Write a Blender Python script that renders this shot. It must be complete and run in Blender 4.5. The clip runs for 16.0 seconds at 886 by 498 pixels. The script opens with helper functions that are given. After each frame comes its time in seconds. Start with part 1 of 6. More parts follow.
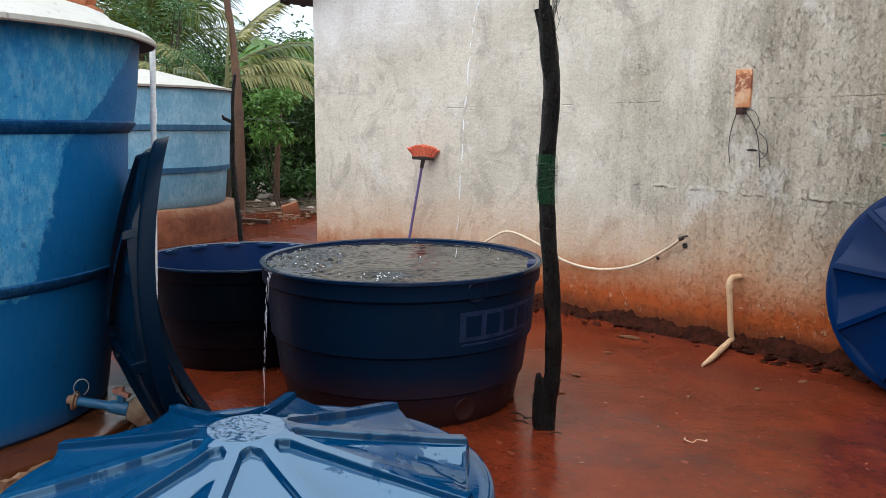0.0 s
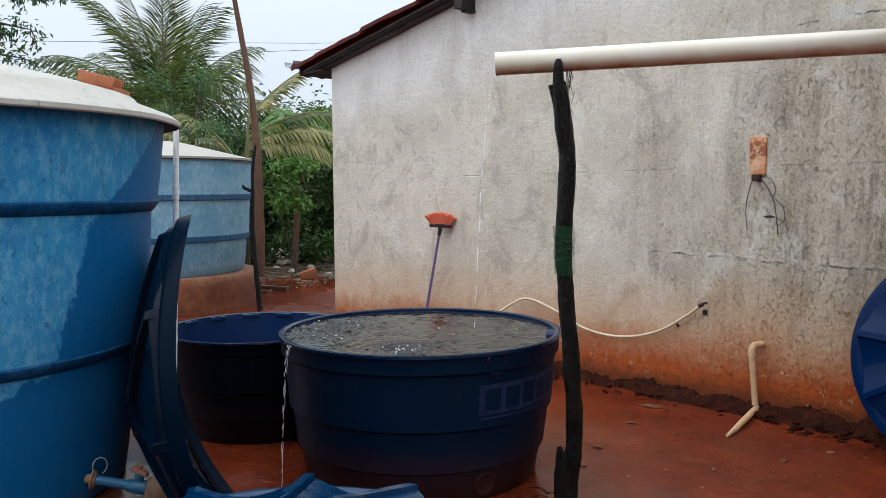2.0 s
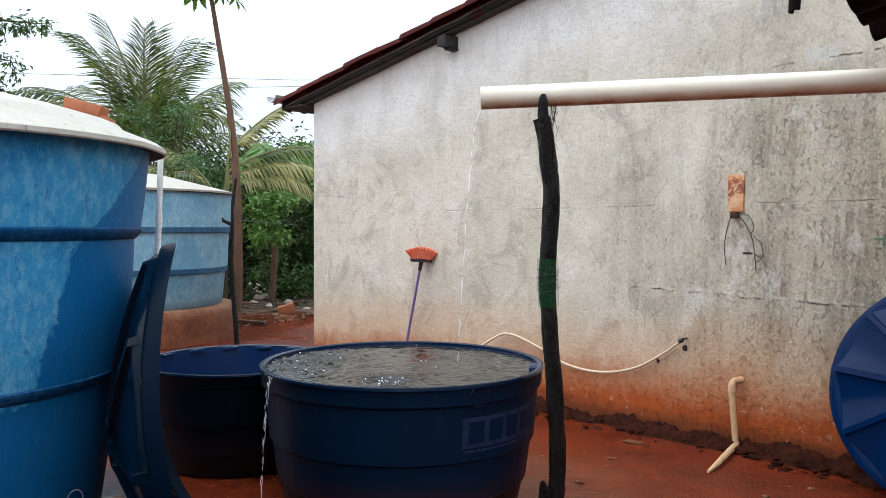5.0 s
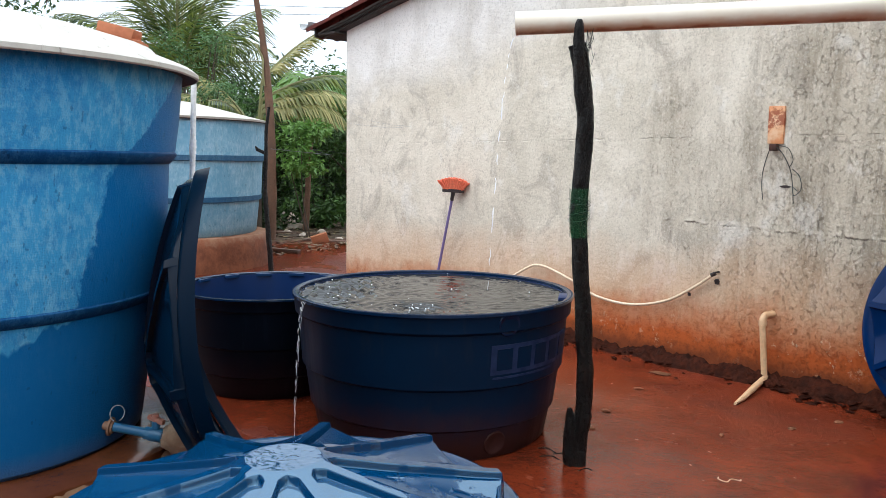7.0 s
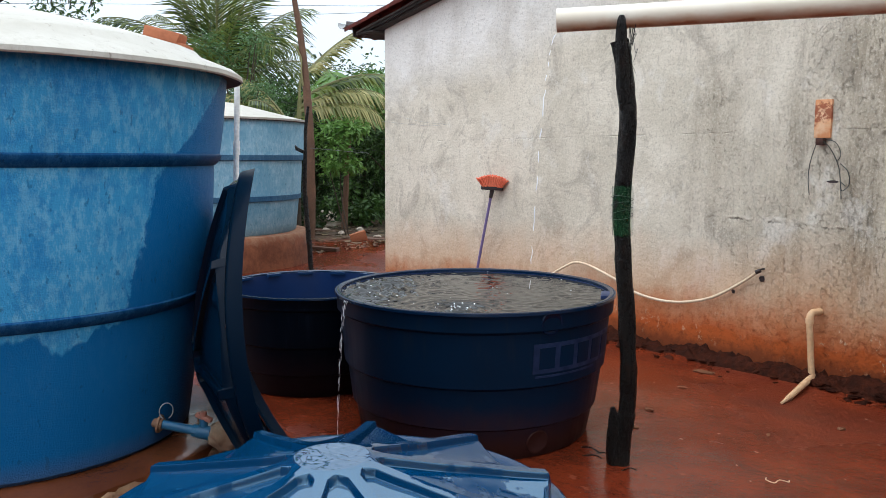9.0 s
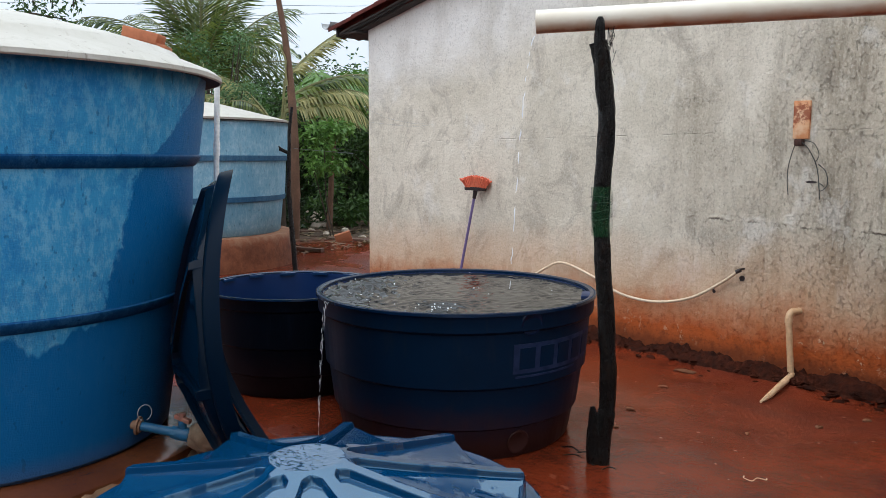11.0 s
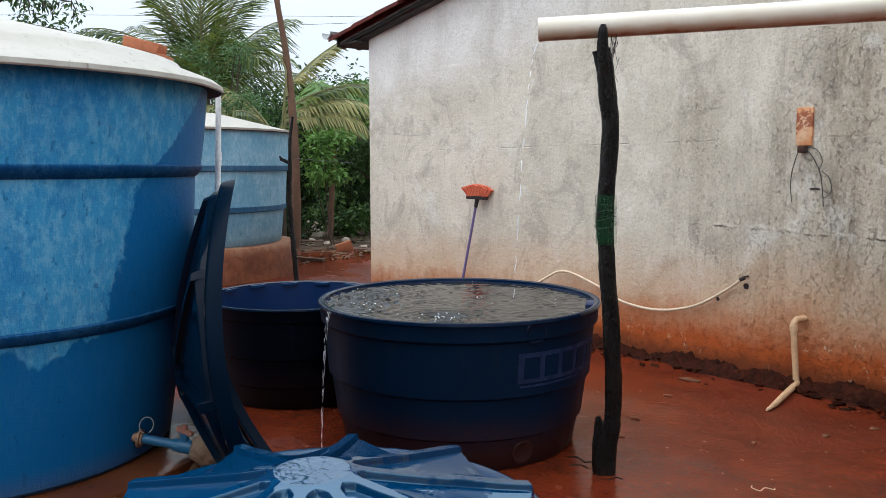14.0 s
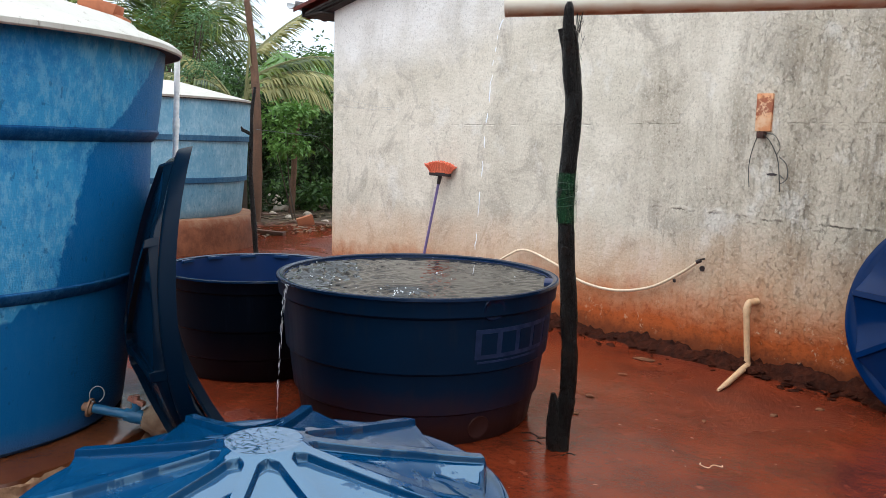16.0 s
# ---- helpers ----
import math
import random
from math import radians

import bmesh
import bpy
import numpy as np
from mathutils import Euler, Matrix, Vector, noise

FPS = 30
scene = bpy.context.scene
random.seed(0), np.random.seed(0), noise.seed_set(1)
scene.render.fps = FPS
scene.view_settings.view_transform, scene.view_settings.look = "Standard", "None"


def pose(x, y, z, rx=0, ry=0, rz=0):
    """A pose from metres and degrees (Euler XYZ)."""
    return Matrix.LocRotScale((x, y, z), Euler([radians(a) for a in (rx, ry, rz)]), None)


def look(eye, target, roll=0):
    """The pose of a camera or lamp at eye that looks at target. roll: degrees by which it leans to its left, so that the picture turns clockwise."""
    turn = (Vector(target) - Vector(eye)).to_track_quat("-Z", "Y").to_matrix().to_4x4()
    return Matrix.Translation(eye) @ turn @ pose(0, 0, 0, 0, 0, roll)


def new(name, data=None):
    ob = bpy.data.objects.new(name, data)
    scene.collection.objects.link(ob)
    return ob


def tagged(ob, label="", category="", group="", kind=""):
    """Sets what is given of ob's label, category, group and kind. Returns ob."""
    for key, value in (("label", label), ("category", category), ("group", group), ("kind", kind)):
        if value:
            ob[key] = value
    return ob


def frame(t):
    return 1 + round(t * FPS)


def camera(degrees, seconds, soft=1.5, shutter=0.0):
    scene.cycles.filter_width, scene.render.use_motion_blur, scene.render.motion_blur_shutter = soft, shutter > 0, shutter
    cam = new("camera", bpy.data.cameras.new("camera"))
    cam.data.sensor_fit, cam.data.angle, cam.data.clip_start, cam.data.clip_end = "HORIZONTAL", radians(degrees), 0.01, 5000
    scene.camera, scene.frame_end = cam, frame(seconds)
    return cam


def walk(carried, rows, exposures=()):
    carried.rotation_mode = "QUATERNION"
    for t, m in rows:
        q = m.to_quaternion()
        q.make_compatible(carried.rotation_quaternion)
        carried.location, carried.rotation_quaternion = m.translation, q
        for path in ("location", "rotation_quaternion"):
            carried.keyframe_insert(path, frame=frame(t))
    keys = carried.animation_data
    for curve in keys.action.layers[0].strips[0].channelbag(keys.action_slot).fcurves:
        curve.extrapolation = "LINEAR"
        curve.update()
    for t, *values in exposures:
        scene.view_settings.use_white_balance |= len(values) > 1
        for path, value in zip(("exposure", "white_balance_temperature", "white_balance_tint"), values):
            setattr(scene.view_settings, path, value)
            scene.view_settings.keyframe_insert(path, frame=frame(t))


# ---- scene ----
cam = camera(57.75, 16.0, soft=0.5)
# t, x, y, z and the three turns in degrees
ROWS = [
    (0.0, 0.0000, 0.0000, 1.4500, 81.401, -0.310, 46.047),
    (0.5, -0.0021, -0.0087, 1.4508, 81.624, -0.040, 46.777),
    (1.0, 0.0010, -0.0144, 1.4536, 81.907, 0.122, 47.637),
    (1.5, -0.0023, -0.0119, 1.4580, 82.327, 0.157, 47.769),
    (2.0, 0.0027, -0.0063, 1.5021, 85.789, 0.350, 47.225),
    (2.5, 0.0123, -0.0171, 1.5195, 89.282, 0.516, 45.202),
    (3.0, 0.0091, -0.0265, 1.5105, 89.876, 0.142, 43.799),
    (3.2, 0.0014, -0.0248, 1.5076, 89.825, -0.121, 43.672),
    (5.3, -0.0168, -0.0380, 1.4712, 87.704, -0.436, 46.337),
    (5.5, -0.0116, -0.0368, 1.4696, 86.982, -0.557, 46.855),
    (6.0, -0.0145, -0.0303, 1.4545, 84.969, -0.793, 47.407),
    (6.5, -0.0108, -0.0306, 1.4558, 83.999, -0.856, 47.536),
    (7.0, -0.0071, -0.0358, 1.4547, 83.661, -0.862, 47.975),
    (7.5, -0.0135, -0.0451, 1.4561, 83.489, -0.994, 48.724),
    (8.0, -0.0302, -0.0554, 1.4601, 83.421, -0.718, 49.894),
    (8.2, -0.0338, -0.0616, 1.4623, 83.419, -0.322, 50.495),
    (10.5, 0.0055, -0.0352, 1.4654, 83.384, -0.141, 50.408),
    (11.0, 0.0038, -0.0354, 1.4669, 83.427, -0.278, 49.596),
    (11.5, 0.0011, -0.0337, 1.4689, 83.596, -0.278, 49.411),
    (12.0, -0.0054, -0.0461, 1.4740, 84.041, 0.248, 49.364),
    (12.5, -0.0125, -0.0539, 1.4713, 84.056, 0.590, 49.601),
    (13.0, -0.0215, -0.0397, 1.4712, 84.100, 0.572, 49.636),
    (13.5, -0.0240, -0.0363, 1.4703, 84.093, 0.514, 49.535),
    (14.0, -0.0243, -0.0305, 1.4640, 84.081, 0.039, 49.577),
    (14.5, -0.0229, -0.0232, 1.4499, 83.613, -1.048, 49.499),
    (15.0, -0.0199, -0.0146, 1.4534, 82.991, -1.284, 48.383),
    (15.5, -0.0222, -0.0155, 1.4527, 82.838, -1.532, 47.332),
    (16.0, -0.0242, -0.0153, 1.4485, 82.550, -1.671, 47.092),
]
EXPOSURES = [(0.0, -0.07), (1.0, -0.12), (1.5, -0.16), (2.0, -0.42), (2.5, -0.74), (3.0, -0.55), (3.2, -0.48), (5.3, -0.03), (5.5, 0.03), (6.5, 0.22), (7.0, 0.15), (8.0, -0.09), (8.2, -0.09), (10.5, -0.27), (11.5, -0.37), (12.5, -0.50), (13.5, -0.38), (14.5, -0.12), (15.0, -0.05), (16.0, 0.05)]
walk(cam, [(t, pose(x, y, z, rx, ry, rz)) for t, x, y, z, rx, ry, rz in ROWS], EXPOSURES)

# ---- light: an overcast, rainy afternoon ----
SUN_UP, SUN_TURN = 55.0, 200.0
world = bpy.data.worlds.new("world")
scene.world = world
world.use_nodes = True
wn, wl = world.node_tree.nodes, world.node_tree.links
sky = wn.new("ShaderNodeTexSky")
sky.sky_type, sky.sun_disc = "NISHITA", False
sky.sun_elevation, sky.sun_rotation = radians(SUN_UP), radians(SUN_TURN)
sky.air_density, sky.dust_density, sky.ozone_density = 1.0, 4.0, 1.0
bg_sky = wn["Background"]
bg_sky.inputs["Strength"].default_value = 0.03
wl.new(sky.outputs["Color"], bg_sky.inputs["Color"])
# cloud cover: brightest overhead, a third as bright at the horizon
tc = wn.new("ShaderNodeTexCoord")
sp = wn.new("ShaderNodeSeparateXYZ")
wl.new(tc.outputs["Generated"], sp.inputs[0])
up = wn.new("ShaderNodeMath")
up.operation, up.use_clamp = "POWER", True
up.inputs[1].default_value = 1.7
wl.new(sp.outputs[2], up.inputs[0])
cl = wn.new("ShaderNodeMapRange")
cl.inputs["From Min"].default_value, cl.inputs["From Max"].default_value = 0.0, 1.0
cl.inputs["To Min"].default_value, cl.inputs["To Max"].default_value = 1.12, 3.8
wl.new(up.outputs[0], cl.inputs["Value"])
bg_cloud = wn.new("ShaderNodeBackground")
bg_cloud.inputs["Color"].default_value = (0.81, 0.907, 1.01, 1)
wl.new(cl.outputs[0], bg_cloud.inputs["Strength"])
add = wn.new("ShaderNodeAddShader")
wl.new(bg_sky.outputs[0], add.inputs[0])
wl.new(bg_cloud.outputs[0], add.inputs[1])
wl.new(add.outputs[0], wn["World Output"].inputs["Surface"])
sun = new("sun", bpy.data.lights.new("sun", "SUN"))
sun.data.energy, sun.data.angle, sun.data.color = 0.6, radians(60), (1.0, 0.97, 0.92)
a = radians(SUN_TURN)
sun.matrix_world = look((0, 0, 30), Vector((0, 0, 30)) - Vector((math.sin(a) * math.cos(radians(SUN_UP)), math.cos(a) * math.cos(radians(SUN_UP)), math.sin(radians(SUN_UP)))))


# ---- materials ----
class Nodes:
    """A short hand for node materials in object or world space."""

    def __init__(self, name, rough=0.6, metal=0.0, spec=0.5, coords="Object"):
        self.m = bpy.data.materials.new(name)
        self.m.use_nodes = True
        self.t = self.m.node_tree
        self.b = self.t.nodes["Principled BSDF"]
        self.b.inputs["Roughness"].default_value = rough
        self.b.inputs["Metallic"].default_value = metal
        self.b.inputs["Specular IOR Level"].default_value = spec
        if coords == "World":
            self.co = self.t.nodes.new("ShaderNodeNewGeometry").outputs["Position"]
        else:
            self.co = self.t.nodes.new("ShaderNodeTexCoord").outputs[coords]

    def node(self, kind, **inputs):
        n = self.t.nodes.new(kind)
        for k, v in inputs.items():
            self.put(n.inputs[k.replace("_", " ")], v)
        return n

    def put(self, socket, v):
        if isinstance(v, bpy.types.NodeSocket):
            self.t.links.new(v, socket)
        else:
            socket.default_value = v

    def scaled(self, s):
        n = self.t.nodes.new("ShaderNodeMapping")
        n.inputs["Scale"].default_value = s if isinstance(s, tuple) else (s, s, s)
        self.t.links.new(self.co, n.inputs["Vector"])
        return n.outputs["Vector"]

    def noise(self, s, detail=4.0, rough=0.55, twist=0.0):
        n = self.t.nodes.new("ShaderNodeTexNoise")
        n.inputs["Scale"].default_value = 1.0
        n.inputs["Detail"].default_value, n.inputs["Roughness"].default_value = detail, rough
        n.inputs["Distortion"].default_value = twist
        self.t.links.new(self.scaled(s), n.inputs["Vector"])
        return n.outputs["Fac"]

    def voronoi(self, s, feature="DISTANCE_TO_EDGE", out="Distance", vector=None):
        n = self.t.nodes.new("ShaderNodeTexVoronoi")
        n.feature = feature
        n.inputs["Scale"].default_value = 1.0
        self.t.links.new(vector or self.scaled(s), n.inputs["Vector"])
        return n.outputs[out]

    def ramp(self, fac, *stops):
        """A smooth value or colour along fac."""
        n = self.t.nodes.new("ShaderNodeValToRGB")
        self.put(n.inputs["Fac"], fac)
        e = n.color_ramp.elements
        while len(e) < len(stops):
            e.new(0.5)
        for k, (at, c) in enumerate(stops):
            e[k].position = at
            e[k].color = (c, c, c, 1) if isinstance(c, (int, float)) else (*c, 1)
        return n.outputs["Color"]

    def math(self, op, a, b=0.0, clamp=False):
        n = self.t.nodes.new("ShaderNodeMath")
        n.operation, n.use_clamp = op, clamp
        self.put(n.inputs[0], a)
        self.put(n.inputs[1], b)
        return n.outputs[0]

    def mix(self, fac, a, b, how="MIX"):
        n = self.t.nodes.new("ShaderNodeMix")
        n.data_type, n.blend_type = "RGBA", how
        self.put(n.inputs["Factor"], fac)
        for s, v in ((n.inputs[6], a), (n.inputs[7], b)):
            self.put(s, (*v, 1) if isinstance(v, tuple) and len(v) == 3 else v)
        return n.outputs[2]

    def axis(self, k):
        n = self.t.nodes.new("ShaderNodeSeparateXYZ")
        self.t.links.new(self.co, n.inputs[0])
        return n.outputs[k]

    def hue(self, colour, amount=0.1, seed=None):
        """Brightness shifted at random from object to object."""
        r = self.t.nodes.new("ShaderNodeObjectInfo").outputs["Random"]
        v = self.math("ADD", self.math("MULTIPLY", r, 2 * amount), 1 - amount)
        n = self.t.nodes.new("ShaderNodeHueSaturation")
        self.put(n.inputs["Value"], v)
        self.put(n.inputs["Color"], (*colour, 1) if isinstance(colour, tuple) else colour)
        return n.outputs[0]

    def done(self, colour, bump=None, strength=0.3, dist=0.01, rough=None):
        self.put(self.b.inputs["Base Color"], (*colour, 1) if isinstance(colour, tuple) else colour)
        if rough is not None:
            self.put(self.b.inputs["Roughness"], rough)
        if bump is not None:
            n = self.t.nodes.new("ShaderNodeBump")
            n.inputs["Strength"].default_value, n.inputs["Distance"].default_value = strength, dist
            self.put(n.inputs["Height"], bump)
            self.t.links.new(n.outputs[0], self.b.inputs["Normal"])
        return self.m


def plastic(name, colour, dark, rough=0.25, wear=0.5, scale=3.0, spec=0.5):
    """Moulded plastic: large faint blotches, fine dirt and an orange-peel relief."""
    n = Nodes(name, rough, spec=spec)
    big, fine = n.noise(scale), n.noise(scale * 14, 6)
    f = n.math("MULTIPLY", n.ramp(big, (0.35, 0.0), (0.7, 1.0)), wear)
    c = n.mix(f, colour, dark)
    c = n.mix(n.ramp(fine, (0.55, 0.0), (0.8, 0.35)), c, dark)
    return n.done(c, n.noise(90, 2), 0.06, 0.002, n.ramp(big, (0.3, rough * 0.8), (0.75, rough * 1.5)))


def muddy_plastic(name, colour, dark, splashed=0.85):
    """Dark moulded plastic with red mud splashed over its foot and faint runs of dirt."""
    n = Nodes(name, 0.4, spec=0.08)
    z, big, runs = n.axis(2), n.noise(3.0), n.noise((16, 16, 1.5), 5, 0.65)
    c = n.mix(n.ramp(big, (0.35, 0.0), (0.7, 0.6)), colour, dark)
    c = n.mix(n.ramp(runs, (0.56, 0.0), (0.72, 0.5)), c, (0.013, 0.020, 0.032))
    foot = n.math("ADD", z, n.math("MULTIPLY", n.math("SUBTRACT", n.noise(7, 6, 0.7), 0.5), 0.25))
    c = n.mix(n.ramp(foot, (0.06, splashed), (0.30, 0.0)), c, (0.046, 0.015, 0.009))
    return n.done(c, n.noise(90, 2), 0.08, 0.002, n.ramp(runs, (0.3, 0.34), (0.7, 0.55)))


def grainy(name, a, b, rough=0.8, scale=4.0, fine=60.0, bump=0.4, dist=0.01, spec=0.4, random=0.0):
    n = Nodes(name, rough, spec=spec)
    c = n.mix(n.ramp(n.noise(scale, 6), (0.3, 0.0), (0.7, 1.0)), a, b)
    c = n.mix(n.ramp(n.noise(fine, 4), (0.4, 0.0), (0.75, 0.5)), c, tuple(v * 0.5 for v in a))
    if random:
        c = n.hue(c, random)
    return n.done(c, n.noise(fine, 6), bump, dist)


M = {}


def wall_plaster():
    n = Nodes("weathered_plaster", 0.88, spec=0.25, coords="World")
    x, z = n.axis(0), n.axis(2)

    def times(*vals):
        v = vals[0]
        for w in vals[1:]:
            v = n.math("MULTIPLY", v, w)
        return v

    mid, fine = n.noise(1.5, 10, 0.66, 0.4), n.noise(38, 6, 0.7)
    c = n.mix(n.ramp(mid, (0.42, 0.0), (0.58, 1.0)), (0.705, 0.645, 0.540), (0.60, 0.545, 0.445))
    # how weathered: little at the west corner, much towards the east
    east = n.math("MULTIPLY", n.math("ADD", x, 4.3), 0.33, True)
    lime = n.math("SUBTRACT", n.math("ADD", n.math("MULTIPLY", x, 0.1775), 4.1135), z)
    lime = n.math("ADD", lime, n.math("MULTIPLY", n.math("SUBTRACT", n.noise((1.3, 1.3, 1.6), 8, 0.65), 0.5), 0.9))
    lime = n.ramp(lime, (0.40, 1.0), (0.95, 0.0))
    worn = n.math("ADD", east, n.math("MULTIPLY", n.math("SUBTRACT", n.noise((1.7, 1.7, 0.7), 9, 0.66), 0.5), 1.5))
    worn = times(n.ramp(worn, (0.25, 0.0), (0.85, 1.0)), n.math("SUBTRACT", 1.0, n.math("MULTIPLY", lime, 0.85)), n.ramp(n.math("SUBTRACT", z, 2.0), (0.05, 1.0), (0.60, 0.15)))
    c = n.mix(times(worn, 0.70), c, (0.42, 0.355, 0.262))
    # broad upright runs of grey-brown grime, then narrow ones
    broad = n.ramp(n.noise((4.6, 4.6, 0.55), 10, 0.68, 0.3), (0.47, 0.0), (0.62, 1.0))
    c = n.mix(times(broad, n.math("ADD", times(worn, 0.62), 0.09)), c, (0.23, 0.19, 0.135))
    narrow = times(n.ramp(n.noise((21, 21, 1.7), 9, 0.7), (0.51, 0.0), (0.63, 1.0)), n.ramp(n.noise((1.9, 1.9, 1.4), 6, 0.6), (0.44, 0.0), (0.60, 1.0)))
    c = n.mix(times(narrow, n.math("ADD", times(worn, 0.60), 0.10)), c, (0.17, 0.145, 0.115))
    pale = n.ramp(n.noise((13, 13, 2.2), 8, 0.7), (0.56, 0.0), (0.64, 0.55))
    c = n.mix(times(pale, worn), c, (0.68, 0.63, 0.54))
    # smudges of grey mould and tan scuffs
    c = n.mix(n.ramp(n.noise((2.9, 2.9, 2.3), 11, 0.70, 0.9), (0.53, 0.0), (0.61, 0.50)), c, (0.34, 0.30, 0.245))
    c = n.mix(n.ramp(n.noise((6.5, 6.5, 8.5), 11, 0.74, 0.8), (0.58, 0.0), (0.64, 0.40)), c, (0.30, 0.265, 0.215))
    c = n.mix(n.ramp(n.noise((3.1, 3.1, 2.2), 10, 0.68), (0.57, 0.0), (0.64, 0.5)), c, (0.74, 0.71, 0.65))
    # a cleaner coat of lime along the gable
    c = n.mix(times(lime, 0.88), c, n.mix(n.ramp(n.noise((3, 3, 1.2), 9, 0.7), (0.48, 0.0), (0.66, 0.7)), (0.84, 0.82, 0.79), (0.58, 0.55, 0.505)))
    # pits and nicks, sparse to the west
    pit = n.noise((34, 34, 24), 6, 0.72)
    c = n.mix(times(n.ramp(pit, (0.59, 0.0), (0.635, 0.85)), n.ramp(n.noise(1.5, 5), (0.47, 0.03), (0.62, 1.0)), n.math("ADD", times(east, 0.75), 0.25)), c, (0.15, 0.125, 0.10))
    # a square of grey mould high up by the porch, and a patched joint below it
    ragged = n.math("MULTIPLY", n.math("SUBTRACT", n.noise((9, 9, 7), 8, 0.7), 0.5), 0.10)
    px, pz = n.math("ADD", x, ragged), n.math("ADD", z, ragged)
    mould = times(n.ramp(n.math("ADD", px, 2.33), (0.0, 0.0), (0.02, 1.0)), n.ramp(n.math("ADD", px, 2.33), (0.20, 1.0), (0.30, 0.0)), n.ramp(n.math("SUBTRACT", pz, 2.55), (0.15, 0.0), (0.40, 1.0)))
    c = n.mix(times(mould, n.ramp(n.noise((16, 16, 5), 8, 0.72), (0.44, 0.35), (0.58, 0.85))), c, (0.24, 0.225, 0.21))
    patch = times(n.ramp(n.math("ADD", px, 2.06), (0.0, 0.0), (0.015, 1.0)), n.ramp(n.math("ADD", px, 2.06), (0.20, 1.0), (0.215, 0.0)), n.ramp(n.math("SUBTRACT", pz, 2.50), (0.0, 0.0), (0.012, 1.0)), n.ramp(n.math("SUBTRACT", pz, 2.50), (0.10, 1.0), (0.112, 0.0)))
    c = n.mix(times(patch, 0.6), c, (0.60, 0.60, 0.58))
    # trowel marks and fine grain
    grain = n.noise((70, 70, 55), 4, 0.7)
    c = n.mix(n.ramp(grain, (0.54, 0.0), (0.66, 0.38)), c, (0.80, 0.74, 0.64))
    c = n.mix(n.ramp(grain, (0.34, 0.42), (0.46, 0.0)), c, (0.27, 0.235, 0.19))
    # a long broken crack with a raised lip, a higher one, and hair cracks
    wave = n.math("ADD", n.math("MULTIPLY", n.math("SUBTRACT", n.noise((4.5, 1, 0), 9, 0.8), 0.5), 0.11), n.math("MULTIPLY", x, 0.02))
    above = n.math("SUBTRACT", n.math("ADD", z, wave), 0.972)
    gap = n.math("ABSOLUTE", above)
    reach = n.ramp(n.math("ADD", x, 3.45), (0.0, 0.0), (0.35, 1.0))
    crack = times(n.ramp(gap, (0.002, 1.0), (0.008, 0.0)), n.ramp(n.noise((5.5, 1, 0), 5, 0.7), (0.47, 0.0), (0.55, 0.8)), reach)
    lip = times(n.ramp(n.math("ABSOLUTE", n.math("SUBTRACT", above, 0.014)), (0.002, 1.0), (0.016, 0.0)), n.ramp(n.noise((4.0, 1, 2), 5, 0.7), (0.44, 0.0), (0.58, 0.40)), reach)
    c = n.mix(lip, c, (0.66, 0.60, 0.50))
    upper = n.math("ABSOLUTE", n.math("SUBTRACT", n.math("SUBTRACT", z, times(wave, 0.8)), 2.555))
    crack = n.math("MAXIMUM", crack, times(n.ramp(upper, (0.002, 1.0), (0.009, 0.0)), n.ramp(n.noise((6, 1, 0), 5, 0.7), (0.48, 0.0), (0.56, 0.65)), n.ramp(n.math("ADD", x, 2.35), (0.0, 0.0), (0.05, 1.0))))
    level = n.math("ABSOLUTE", n.math("SUBTRACT", n.math("SUBTRACT", z, times(wave, 0.35)), 1.66))
    crack = n.math("MAXIMUM", crack, times(n.ramp(level, (0.001, 1.0), (0.005, 0.0)), n.ramp(n.noise((2.1, 1, 0), 5, 0.7), (0.50, 0.0), (0.58, 0.45))))
    bent = n.t.nodes.new("ShaderNodeVectorMath")
    bent.operation = "MULTIPLY_ADD"
    wob = n.t.nodes.new("ShaderNodeTexNoise")
    wob.inputs["Scale"].default_value, wob.inputs["Detail"].default_value = 5.0, 8.0
    n.t.links.new(n.co, wob.inputs["Vector"])
    n.t.links.new(wob.outputs["Color"], bent.inputs[0])
    bent.inputs[1].default_value = (0.9, 0.9, 0.9)
    n.t.links.new(n.scaled((2.3, 2.3, 2.9)), bent.inputs[2])
    hair = n.ramp(n.voronoi(1.0, vector=bent.outputs[0]), (0.004, 1.0), (0.016, 0.0))
    hair = times(hair, n.ramp(n.noise((2.0, 2.0, 1.6), 9, 0.72), (0.56, 0.0), (0.62, 0.45)), n.math("ADD", times(worn, 0.7), 0.04))
    crack = n.math("MAXIMUM", crack, hair)
    c = n.mix(crack, c, (0.13, 0.11, 0.09))
    # red earth splashed up from the ground by the rain
    wander = n.math("MULTIPLY", n.math("SUBTRACT", n.noise(0.9, 10, 0.7), 0.5), 0.60)
    wander = n.math("ADD", wander, n.math("MULTIPLY", n.math("SUBTRACT", n.noise((8, 1, 3), 8, 0.72), 0.5), 0.20))
    wander = n.math("ADD", wander, n.math("MULTIPLY", n.math("ADD", x, 4.0), -0.022))
    edge_z = n.math("ADD", z, wander)
    c = n.mix(times(n.ramp(edge_z, (0.34, 1.0), (0.92, 0.0)), 0.66), c, (0.56, 0.25, 0.085))
    c = n.mix(times(n.ramp(edge_z, (0.20, 1.0), (0.52, 0.0)), 0.97), c, (0.40, 0.078, 0.012))
